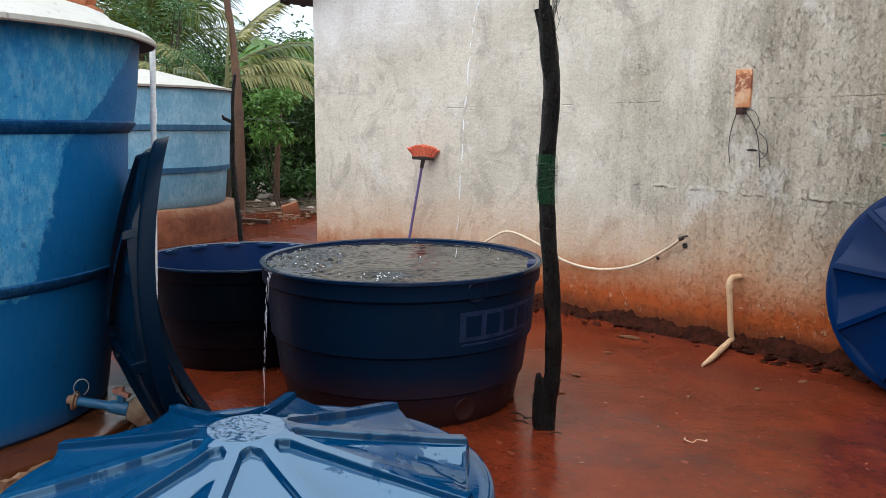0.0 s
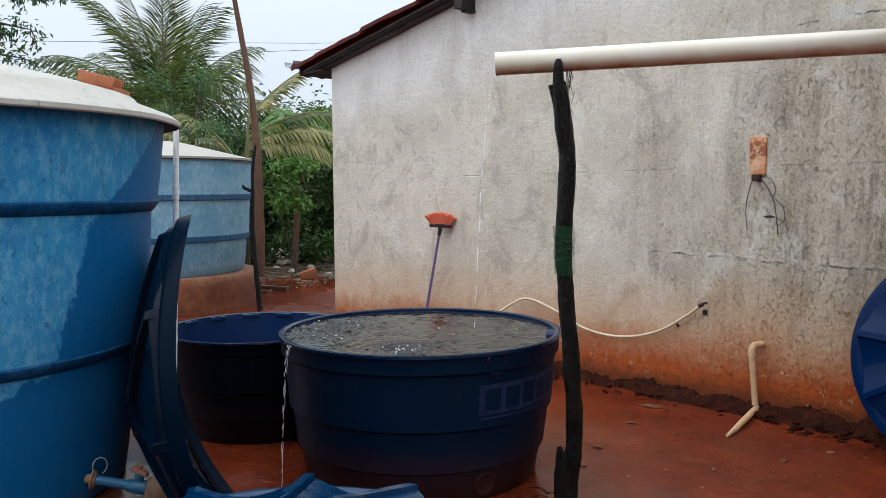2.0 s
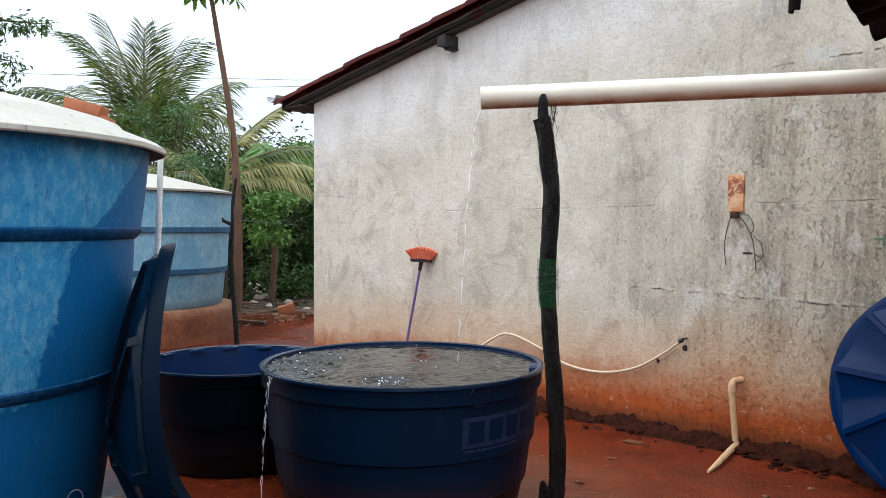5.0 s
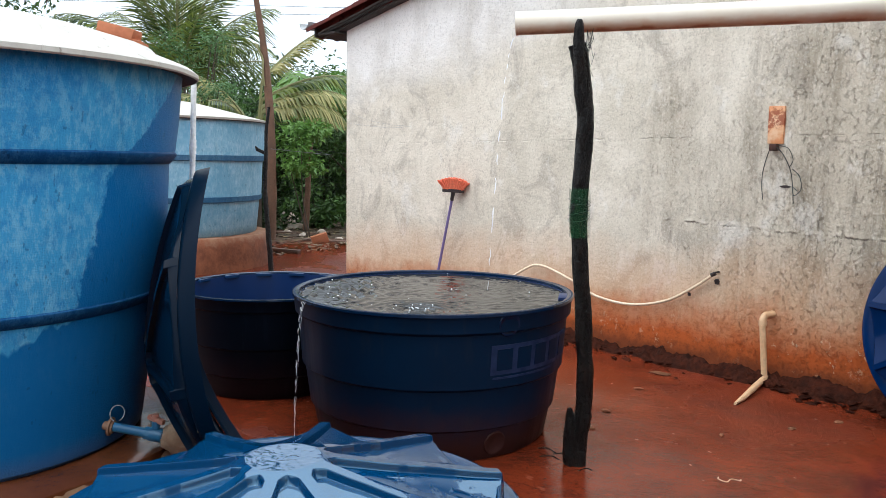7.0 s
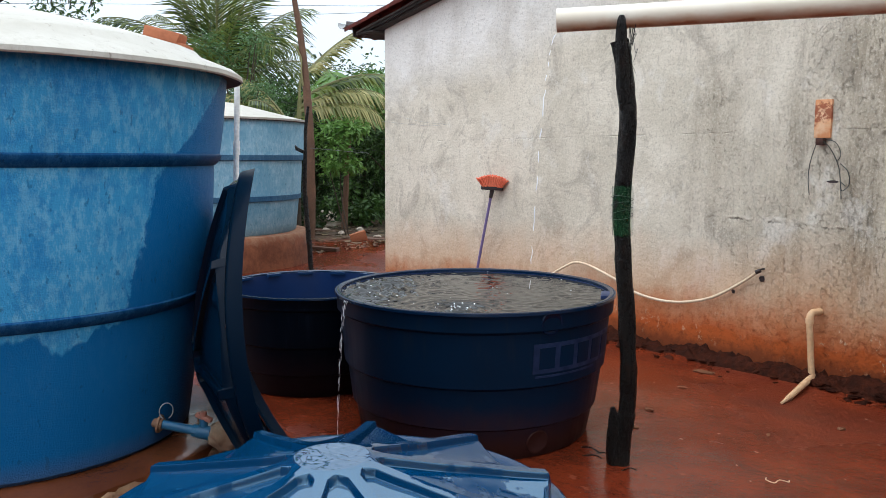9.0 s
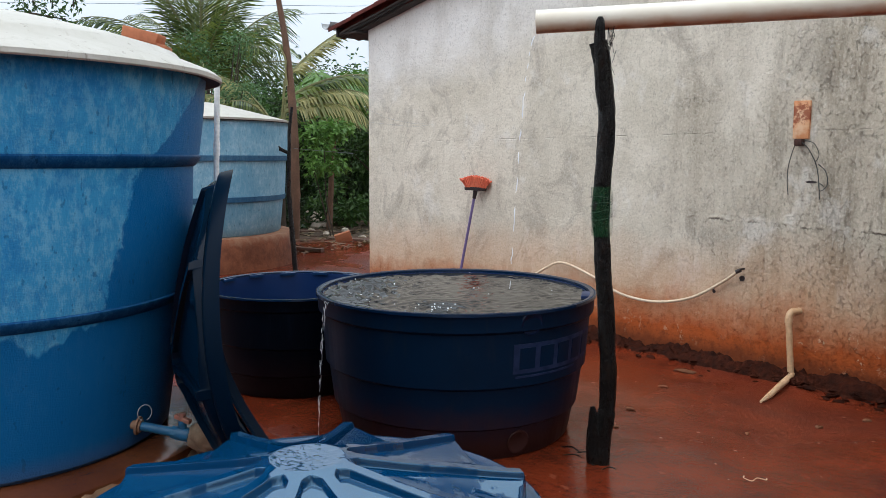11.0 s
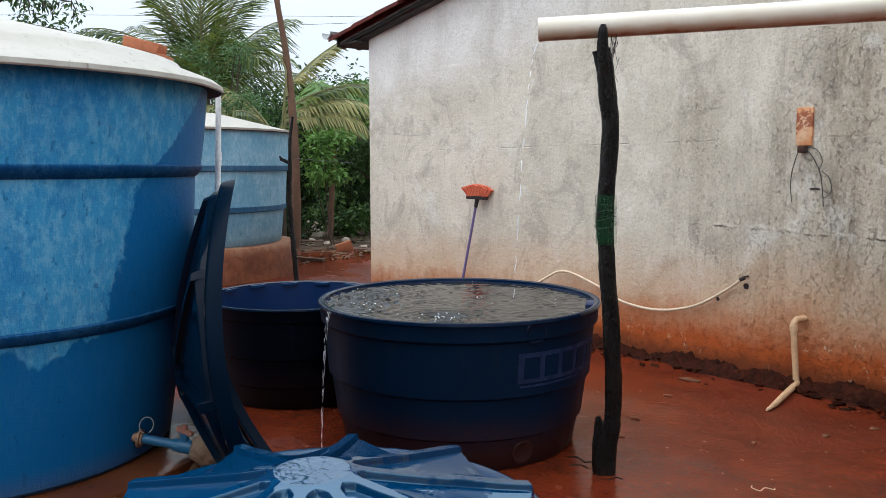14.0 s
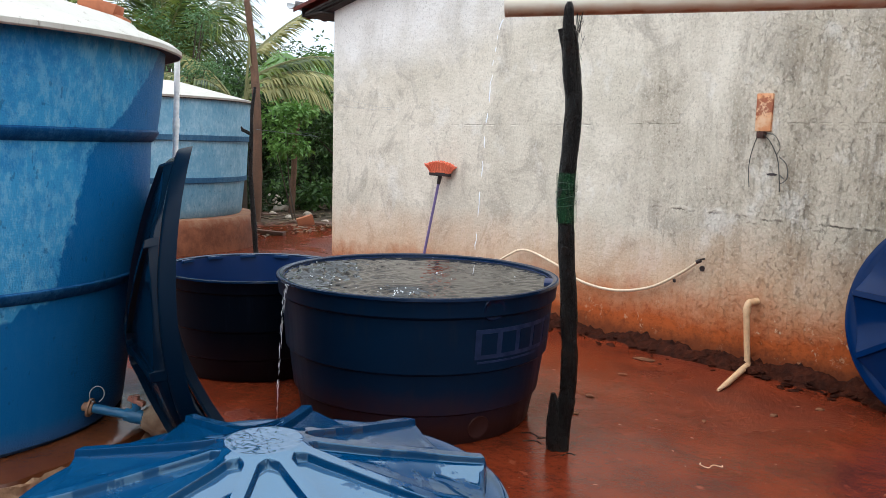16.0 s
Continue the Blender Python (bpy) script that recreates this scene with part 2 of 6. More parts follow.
    c = n.mix(times(n.ramp(n.noise(18, 8, 0.75), (0.48, 0.0), (0.62, 0.75)), n.ramp(edge_z, (0.2, 1.0), (0.55, 0.0))), c, (0.19, 0.042, 0.010))
    c = n.mix(times(n.ramp(n.math("ADD", z, n.math("MULTIPLY", n.math("SUBTRACT", n.noise((9, 9, 5), 8, 0.7), 0.5), 0.16)), (0.09, 1.0), (0.19, 0.0)), 0.7), c, (0.085, 0.022, 0.009))
    # flaked patches of bare lime in the splash zone
    flake = times(n.ramp(n.noise((11, 11, 8), 10, 0.78), (0.585, 0.0), (0.61, 1.0)), n.ramp(z, (0.35, 1.0), (0.52, 0.0)))
    flake = times(flake, n.ramp(n.noise(1.4, 3), (0.44, 0.1), (0.58, 1.0)), n.ramp(z, (0.08, 0.0), (0.16, 1.0)))
    c = n.mix(times(flake, 0.85), c, (0.60, 0.42, 0.28))
    h = n.math("ADD", n.math("MULTIPLY", fine, n.math("ADD", times(worn, 0.6), 0.2)), n.math("MULTIPLY", mid, 1.0))
    h = n.math("ADD", h, n.math("MULTIPLY", n.noise((7, 7, 6), 8, 0.7), 0.5))
    h = n.math("SUBTRACT", h, n.math("MULTIPLY", times(n.ramp(pit, (0.56, 0.0), (0.64, 1.0)), worn), 0.6))
    h = n.math("ADD", h, n.math("MULTIPLY", lip, 0.35))
    h = n.math("SUBTRACT", h, n.math("MULTIPLY", crack, 0.8))
    return n.done(c, h, 0.8, 0.022)


def mud():
    n = Nodes("wet_red_mud", 0.3, spec=0.30, coords="World")
    big, mid, fine = n.noise(0.55, 5), n.noise(3.2, 7, 0.62), n.noise(36, 6, 0.65)
    c = n.mix(n.ramp(mid, (0.35, 0.0), (0.66, 1.0)), (0.172, 0.0275, 0.0095), (0.105, 0.0160, 0.0065))
    c = n.mix(n.ramp(n.noise((1.1, 2.6, 1), 8, 0.66, 0.5), (0.52, 0.0), (0.64, 0.55)), c, (0.080, 0.016, 0.009))
    c = n.mix(n.ramp(fine, (0.54, 0.0), (0.72, 0.45)), c, (0.060, 0.012, 0.007))
    c = n.mix(n.ramp(n.noise(17, 4), (0.63, 0.0), (0.71, 0.5)), c, (0.28, 0.085, 0.045))
    c = n.mix(n.ramp(n.noise(75, 4, 0.65), (0.62, 0.0), (0.72, 0.45)), c, (0.30, 0.10, 0.055))
    c = n.mix(n.ramp(n.noise(52, 5, 0.7), (0.58, 0.0), (0.68, 0.5)), c, (0.050, 0.011, 0.007))
    # leaf mould and weeds on the soil behind the yard
    far = n.ramp(n.math("MULTIPLY", n.math("ADD", n.axis(0), 9.9), -0.6, True), (0.05, 0.0), (0.6, 1.0))
    soil = n.mix(n.ramp(n.noise(4, 6), (0.4, 0.0), (0.65, 1.0)), (0.065, 0.038, 0.024), (0.040, 0.036, 0.016))
    c = n.mix(far, c, soil)
    # sheets of standing water between drier, stippled mud
    pool = n.ramp(big, (0.47, 0.0), (0.60, 1.0))
    rough = n.mix(pool, (0.09, 0.09, 0.09), (0.36, 0.36, 0.36))
    rough = n.mix(far, rough, (0.9, 0.9, 0.9))
    h = n.math("MULTIPLY", n.math("ADD", fine, n.math("MULTIPLY", mid, 1.5)), n.math("ADD", n.math("MULTIPLY", pool, 0.75), 0.16))
    return n.done(c, h, 0.6, 0.018, rough)


def tank_blue(name, sky_blue, deep, chalk, rough=0.55, soaked=None):
    """Old glass-fibre tank: chalked patches, drips below the rim, damp stains; soaked: where rain has run down and made it dark and smooth."""
    n = Nodes(name, rough, spec=0.05)
    z = n.axis(2)
    big, fine, drip = n.noise(1.7, 12, 0.72), n.noise(38, 6, 0.7), n.noise((9, 9, 1.2), 8, 0.7)
    streaky = n.noise((30, 30, 13), 10, 0.8)
    c = n.mix(n.ramp(big, (0.44, 0.0), (0.56, 1.0)), sky_blue, deep)
    c = n.mix(n.math("MULTIPLY", n.ramp(streaky, (0.48, 0.0), (0.56, 0.75)), n.ramp(big, (0.42, 0.8), (0.56, 0.25))), c, chalk)
    c = n.mix(n.ramp(n.noise((14, 14, 10), 10, 0.8), (0.53, 0.0), (0.59, 0.55)), c, deep)
    r = n.ramp(big, (0.35, rough), (0.65, rough * 0.7))
    if soaked:
        g = n.node("ShaderNodeMath")
        g.operation = "ARCTAN2"
        n.put(g.inputs[0], n.axis(1))
        n.put(g.inputs[1], n.axis(0))
        # a slanting front of wet, ragged at the edge, with runs of dry below
        s = n.math("SUBTRACT", g.outputs[0], n.math("ADD", n.math("ADD", n.math("MULTIPLY", z, 0.40), 0.03), n.math("MULTIPLY", n.math("SUBTRACT", z, 1.17, True), 1.0)))
        s = n.math("ADD", s, n.math("MULTIPLY", n.math("SUBTRACT", n.noise(3.2, 3), 0.5), 0.22))
        s = n.math("ADD", s, n.math("MULTIPLY", n.math("SUBTRACT", n.noise(30, 4, 0.7), 0.5), 0.10))
        s = n.ramp(s, (0.0, 0.0), (0.018, 1.0))
        foot = n.math("ADD", z, n.math("MULTIPLY", n.math("SUBTRACT", n.noise((5.5, 5.5, 1.6), 3), 0.5), 0.75))
        s = n.math("MAXIMUM", s, n.ramp(foot, (0.51, 1.0), (0.53, 0.0)))
        rim = n.math("ADD", z, n.math("MULTIPLY", n.math("SUBTRACT", n.noise((6, 6, 2), 4), 0.5), 0.25))
        s = n.math("MAXIMUM", s, n.math("MULTIPLY", n.ramp(rim, (1.34, 0.0), (1.46, 1.0)), 0.7))
        c = n.mix(n.math("MULTIPLY", s, 0.93), c, soaked)
        r = n.mix(s, r, (0.38, 0.38, 0.38))
    c = n.mix(n.ramp(drip, (0.60, 0.0), (0.75, 0.35)), c, tuple(0.45 * v for v in deep))
    c = n.mix(n.ramp(n.noise((34, 34, 18), 3), (0.65, 0.0), (0.68, 0.45)), c, tuple(0.35 * v for v in deep))
    c = n.mix(n.math("MULTIPLY", n.ramp(z, (0.0, 1.0), (0.10, 0.0)), 0.4), c, (0.12, 0.07, 0.05))
    return n.done(c, n.math("ADD", n.noise(160, 3), n.math("MULTIPLY", n.noise(30, 4), 0.9)), 0.55, 0.006, r)


M["wall"] = wall_plaster()
M["mud"] = mud()
M["tank"] = tank_blue("chalked_blue_tank", (0.045, 0.28, 0.51), (0.02, 0.185, 0.41), (0.18, 0.41, 0.56), 0.6, (0.004, 0.112, 0.295))
M["tank_far"] = tank_blue("pale_blue_tank", (0.22, 0.42, 0.54), (0.15, 0.34, 0.47), (0.42, 0.58, 0.66), 0.6)
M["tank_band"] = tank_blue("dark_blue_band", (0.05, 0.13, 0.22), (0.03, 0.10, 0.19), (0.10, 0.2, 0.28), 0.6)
M["navy"] = muddy_plastic("navy_plastic", (0.0018, 0.0145, 0.039), (0.0015, 0.0095, 0.024))
M["navy_in"] = plastic("navy_plastic_inside", (0.004, 0.020, 0.080), (0.004, 0.014, 0.055), 0.32, 0.5, 3.0, 0.2)
M["logo"] = plastic("faded_print", (0.016, 0.032, 0.085), (0.006, 0.016, 0.05), 0.5, 0.8, 14, 0.2)


def wet_lid():
    """Moulded blue plastic with a broken film of rain on it: bright and smooth where the film lies, duller where it has run off."""
    n = Nodes("wet_blue_plastic", 0.1)
    x, y = n.axis(0), n.axis(1)
    r = n.math("SQRT", n.math("ADD", n.math("MULTIPLY", x, x), n.math("MULTIPLY", y, y)))
    film = n.math("ADD", n.noise((5, 5, 2), 9, 0.66, 0.4), n.ramp(r, (0.12, 0.22), (0.24, 0.02)))
    film = n.math("SUBTRACT", film, n.math("MULTIPLY", n.math("SUBTRACT", n.math("MULTIPLY", x, -0.78), n.math("MULTIPLY", y, -0.5)), 0.32))
    film = n.ramp(film, (0.48, 0.0), (0.50, 1.0))
    c = n.mix(n.ramp(n.noise(3.0), (0.35, 0.0), (0.7, 0.4)), (0.0004, 0.030, 0.086), (0.0004, 0.023, 0.068))
    n.b.inputs["IOR"].default_value = 1.6
    n.b.inputs["Specular Tint"].default_value = (0.55, 0.85, 1.0, 1.0)
    n.put(n.b.inputs["Specular IOR Level"], n.math("ADD", n.math("MULTIPLY", film, 0.72), 0.26))
    rough = n.mix(film, (0.16, 0.16, 0.16), (0.03, 0.03, 0.03))
    h = n.math("ADD", n.math("MULTIPLY", n.noise(90, 2), 0.25), n.math("MULTIPLY", film, 0.5))
    return n.done(c, h, 0.10, 0.002, rough)


M["lid"] = wet_lid()
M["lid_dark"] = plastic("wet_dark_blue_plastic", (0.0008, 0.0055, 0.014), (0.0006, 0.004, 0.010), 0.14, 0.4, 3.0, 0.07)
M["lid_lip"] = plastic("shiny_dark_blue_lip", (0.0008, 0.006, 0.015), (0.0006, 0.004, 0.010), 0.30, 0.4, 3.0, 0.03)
# a darker version of navy_plastic, for the small tank
M["navy_black"] = muddy_plastic("near_black_plastic", (0.0008, 0.0042, 0.010), (0.0007, 0.0032, 0.007), 0.3)
M["lid_mid"] = plastic("mid_blue_plastic", (0.0012, 0.017, 0.075), (0.0010, 0.010, 0.045), 0.14, 0.5, 3.0, 0.12)
M["navy_plain"] = plastic("plain_navy_plastic", (0.002, 0.013, 0.040), (0.002, 0.010, 0.027), 0.16, 0.5, 3.0, 0.2)
n = Nodes("cream_white_lid", 0.45, spec=0.3)
c = n.mix(n.ramp(n.noise(2.2, 10, 0.7), (0.40, 0.0), (0.62, 1.0)), (0.45, 0.42, 0.365), (0.39, 0.36, 0.30))
c = n.mix(n.ramp(n.noise((9, 9, 3), 10, 0.8), (0.56, 0.0), (0.66, 0.6)), c, (0.33, 0.29, 0.23))
c = n.mix(n.ramp(n.noise((26, 26, 12), 7, 0.75), (0.60, 0.0), (0.66, 0.7)), c, (0.17, 0.14, 0.11))
c = n.mix(n.math("MULTIPLY", n.ramp(n.noise((7, 7, 5), 8, 0.75), (0.50, 0.0), (0.62, 0.35)), n.ramp(n.math("SUBTRACT", n.axis(2), 0.5), (0.80, 0.0), (0.98, 0.0), (0.985, 1.0), (1.02, 1.0), (1.06, 0.0))), c, (0.36, 0.29, 0.21))
M["white"] = n.done(c, n.math("ADD", n.noise(14, 5), n.math("MULTIPLY", n.noise(4, 3), 1.5)), 0.35, 0.010)
M["pvc"] = grainy("dirty_pvc", (0.74, 0.60, 0.43), (0.56, 0.36, 0.21), 0.4, 7, 45, 0.08, 0.002)
M["pvc_white"] = grainy("white_pvc", (0.90, 0.90, 0.88), (0.82, 0.81, 0.78), 0.35, 5, 60, 0.08, 0.002)
M["concrete"] = grainy("mud_stained_concrete", (0.17, 0.052, 0.020), (0.085, 0.024, 0.009), 0.12, 2.4, 40, 0.18, 0.010)
n = Nodes("red_stained_plinth", 0.75, spec=0.25)
c = n.mix(n.ramp(n.noise(2.0, 10, 0.72), (0.42, 0.0), (0.58, 1.0)), (0.20, 0.066, 0.030), (0.10, 0.030, 0.013))
edge = n.math("ADD", n.axis(2), n.math("MULTIPLY", n.math("SUBTRACT", n.noise(4, 8, 0.7), 0.5), 0.5))
c = n.mix(n.ramp(edge, (0.46, 0.0), (0.60, 0.8)), c, (0.36, 0.20, 0.12))
M["plinth"] = n.done(c, n.noise(25, 6), 0.5, 0.012)
M["near_black"] = grainy("near_black_grain", (0.02, 0.02, 0.02), (0.05, 0.045, 0.04), 0.8, 9, 50, 0.3, 0.003)
n = Nodes("charred_wet_bark", 0.35, spec=0.22, coords="World")
streak, lump, chip = n.noise((46, 46, 9), 7, 0.72), n.noise((13, 13, 7), 7, 0.68), n.noise((55, 55, 34), 5, 0.72)
c = n.mix(n.ramp(streak, (0.42, 0.0), (0.66, 1.0)), (0.0018, 0.0015, 0.0014), (0.0085, 0.0062, 0.0050))
c = n.mix(n.ramp(lump, (0.54, 0.0), (0.64, 0.7)), c, (0.022, 0.012, 0.0075))
c = n.mix(n.ramp(chip, (0.60, 0.0), (0.68, 0.6)), c, (0.040, 0.032, 0.027))
h = n.math("ADD", n.math("ADD", streak, n.math("MULTIPLY", lump, 1.2)), n.math("MULTIPLY", chip, 0.8))
M["bark"] = n.done(c, h, 1.0, 0.022, n.ramp(chip, (0.4, 0.22), (0.65, 0.55)))
M["brick"] = grainy("fired_clay", (0.44, 0.15, 0.065), (0.36, 0.11, 0.05), 0.7, 6, 50, 0.4, 0.004, random=0.12)


# ---- mesh helpers ----
def link(name, verts, faces, material, parent=None, label="", smooth=40, kind=""):
    me = bpy.data.meshes.new(name)
    me.from_pydata([tuple(v) for v in verts], [], faces)
    me.validate()
    me.materials.append(material)
    if smooth:
        me.shade_smooth()
        me.set_sharp_from_angle(angle=radians(smooth))
    ob = new(name, me)
    if parent:
        ob.parent = parent
    if label or kind:
        tagged(ob, label, kind=kind)
    return ob


def part(name, bm, material, parent, label="", smooth=40):
    """One bmesh as one mesh object under a thing or a part."""
    me = bpy.data.meshes.new(name)
    bm.to_mesh(me)
    bm.free()
    me.materials.append(material)
    if smooth:
        me.shade_smooth()
        me.set_sharp_from_angle(angle=radians(smooth))
    ob = new(name, me)
    if parent:
        ob.parent = parent
    if label:
        tagged(ob, label)
    return ob


def thing(name, m, label, category, group="", kind=""):
    e = new(name)
    e.empty_display_size = 0.1
    e.matrix_world = m if isinstance(m, Matrix) else Matrix.Translation(m)
    return tagged(e, label, category, group, kind)


def lathe(profile, seg=96, closed=False, wobble=0.0):
    """Verts and faces of a profile of (r, z) turned round z; r = 0 closes it."""
    vs, fs, rings = [], [], []
    for r, z in profile:
        if r < 1e-6:
            rings.append([len(vs)])
            vs.append((0, 0, z))
        else:
            k = len(vs)
            for i in range(seg):
                t = 2 * math.pi * i / seg
                w = 1 + wobble * ((noise.noise((3 * math.cos(t), 3 * math.sin(t), z * 2)) + 0.5 * noise.noise((11 * math.cos(t), 11 * math.sin(t), z * 9))) if wobble else 0)
                vs.append((r * w * math.cos(t), r * w * math.sin(t), z))
            rings.append(list(range(k, k + seg)))
    pairs = list(zip(rings, rings[1:])) + ([(rings[-1], rings[0])] if closed else [])
    for p, q in pairs:
        for i in range(seg):
            j = (i + 1) % seg
            if len(p) == 1 and len(q) == 1:
                continue
            if len(p) == 1:
                fs.append((p[0], q[j], q[i]))
            elif len(q) == 1:
                fs.append((p[i], p[j], q[0]))
            else:
                fs.append((p[i], p[j], q[j], q[i]))
    return vs, fs


def tube(points, radii, seg=10, rough=0.0, caps=True):
    """A round or knotty tube along points."""
    pts = [Vector(p) for p in points]
    if isinstance(radii, (int, float)):
        radii = [radii] * len(pts)
    vs, fs = [], []
    side = None
    for k, p in enumerate(pts):
        d = (pts[min(k + 1, len(pts) - 1)] - pts[max(k - 1, 0)]).normalized()
        if side is None:
            side = d.orthogonal().normalized()
        side = (side - d * side.dot(d)).normalized()
        up = d.cross(side)
        for i in range(seg):
            t = 2 * math.pi * i / seg
            r = radii[k]
            if rough:
                q = p * 6 + Vector((math.cos(t), math.sin(t), 0)) * 1.3
                r *= 1 + rough * noise.noise(q) + 0.5 * rough * noise.noise(q * 3.1)
            vs.append(p + (side * math.cos(t) + up * math.sin(t)) * r)
    for k in range(len(pts) - 1):
        for i in range(seg):
            j = (i + 1) % seg
            fs.append((k * seg + i, k * seg + j, (k + 1) * seg + j, (k + 1) * seg + i))
    if caps:
        fs.append(tuple(reversed(range(seg))))
        n = (len(pts) - 1) * seg
        fs.append(tuple(range(n, n + seg)))
    return vs, fs


def smooth_line(points, n=6):
    """Catmull-Rom points through the given ones."""
    p = [Vector(v) for v in points]
    p = [p[0] * 2 - p[1]] + p + [p[-1] * 2 - p[-2]]
    out = []
    for k in range(1, len(p) - 2):
        for i in range(n):
            t = i / n
            a, b, c, d = p[k - 1:k + 3]
            out.append(0.5 * (2 * b + (c - a) * t + (2 * a - 5 * b + 4 * c - d) * t * t + (3 * b - a - 3 * c + d) * t ** 3))
    return out + [p[-2]]


def box_bm(sx, sy, sz, bevel=0.004, base=True, jitter=0.0):
    bm = bmesh.new()
    bmesh.ops.create_cube(bm, size=1)
    for v in bm.verts:
        v.co = Vector((v.co.x * sx, v.co.y * sy, (v.co.z + (0.5 if base else 0)) * sz))
        v.co += Vector((random.uniform(-1, 1), random.uniform(-1, 1), random.uniform(-1, 1))) * jitter
    if bevel:
        bmesh.ops.bevel(bm, geom=bm.edges[:], offset=bevel, segments=2, affect="EDGES", profile=0.6)
    return bm


def joined(pieces):
    vs, fs = [], []
    for v, f in pieces:
        k = len(vs)
        vs += list(v)
        fs += [tuple(i + k for i in g) for g in f]
    return vs, fs


def placed(piece, m):
    return [m @ Vector(v) for v in piece[0]], piece[1]


# ---- the ground: one sheet, gently rising to the west ----
def ground_height(x, y):
    d = math.hypot(x, y)
    z = 0.16 * min(1.0, max(0.0, (-x - 4.5) / 3.5)) ** 1.5
    z += 0.012 * noise.noise((x * 0.9, y * 0.9, 3)) + 0.006 * noise.noise((x * 3.1, y * 3.1, 5))
    bank = math.exp(-((y - 5.06) / 0.13) ** 2) if -7.4 < x < 4 else 0
    z += bank * (0.02 + 0.035 * noise.noise((x * 4, y * 6, 1)))
    if d > 11:
        z += 0.10 * noise.noise((x * 0.4, y * 0.4, 8)) + 0.05 * noise.noise((x * 1.7, y * 1.7, 2))
    return z


def make_ground():
    xs = list(np.concatenate([[-3000, -800, -200, -80, -45], np.arange(-30, -9, 0.5), np.arange(-9, 1.0, 0.06), np.arange(1, 8, 0.7), [12, 30, 100, 600, 3000]]))
    ys = list(np.concatenate([[-3000, -600, -100, -30, -12, -6, -3], np.arange(-1.5, 5.5, 0.06), np.arange(5.5, 14, 0.5), [16, 20, 30, 60, 200, 800, 3000]]))
    vs = [(x, y, ground_height(x, y) if abs(x) < 100 and abs(y) < 100 else 0.1) for y in ys for x in xs]
    w = len(xs)
    fs = [(j * w + i, j * w + i + 1, (j + 1) * w + i + 1, (j + 1) * w + i) for j in range(len(ys) - 1) for i in range(w - 1)]
    return tagged(link("ground", vs, fs, M["mud"], smooth=80), "wet red mud ground with shallow puddles", "ground", kind="structure")


make_ground()

# ---- the plastered house: gable wall, side wall, roof ----
WALL_Y, CORNER_X, RIDGE_X, END_X = 5.11, -7.31, 0.6, 8.5
EAVE_Z, SLOPE = 2.816, 0.1775


def top_z(x):
    return EAVE_Z + SLOPE * ((x - CORNER_X) if x < RIDGE_X else (2 * RIDGE_X - x - CORNER_X))


def make_walls():
    t = 0.16
    xs = [CORNER_X, RIDGE_X, END_X]
    ring = [(CORNER_X, -0.3), (END_X, -0.3), (END_X, top_z(END_X)), (RIDGE_X, top_z(RIDGE_X)), (CORNER_X, top_z(CORNER_X))]
    bm = bmesh.new()
    front = [bm.verts.new((x, WALL_Y, z)) for x, z in ring]
    back = [bm.verts.new((x, WALL_Y + t, z)) for x, z in ring]
    bm.faces.new(front)
    bm.faces.new(list(reversed(back)))
    for i in range(5):
        j = (i + 1) % 5
        bm.faces.new((front[j], front[i], back[i], back[j]))
    bmesh.ops.recalc_face_normals(bm, faces=bm.faces[:])
    bmesh.ops.bevel(bm, geom=[e for e in bm.edges if all(abs(v.co.x - CORNER_X) < 1e-3 and abs(v.co.y - WALL_Y) < 1e-3 for v in e.verts)], offset=0.015, segments=3, affect="EDGES")
    tagged(part("wall_north", bm, M["wall"], None), "weathered off-white plaster gable wall splashed with red mud", "wall", kind="structure")
    bm = box_bm(t, 7.0, EAVE_Z + 0.25, 0, False)
    w = part("wall_west", bm, M["wall"], None)
    w.location = (CORNER_X + t / 2 + 0.002, WALL_Y + t + 3.5, (EAVE_Z - 0.35) / 2)
    tagged(w, "plain plaster side wall of the house", "wall", kind="structure")


make_walls()


# ---- water tanks ----
def tank_body(levels, thick=0.01, inner=True):
    """Outer profile up, inner profile down."""
    prof = [(0, levels[0][1])] + list(levels)
    if inner:
        prof += [(r - thick, z) for r, z in reversed(levels[1:])] + [(levels[0][0] - thick, levels[0][1] + thick), (0, levels[0][1] + thick)]
    return prof


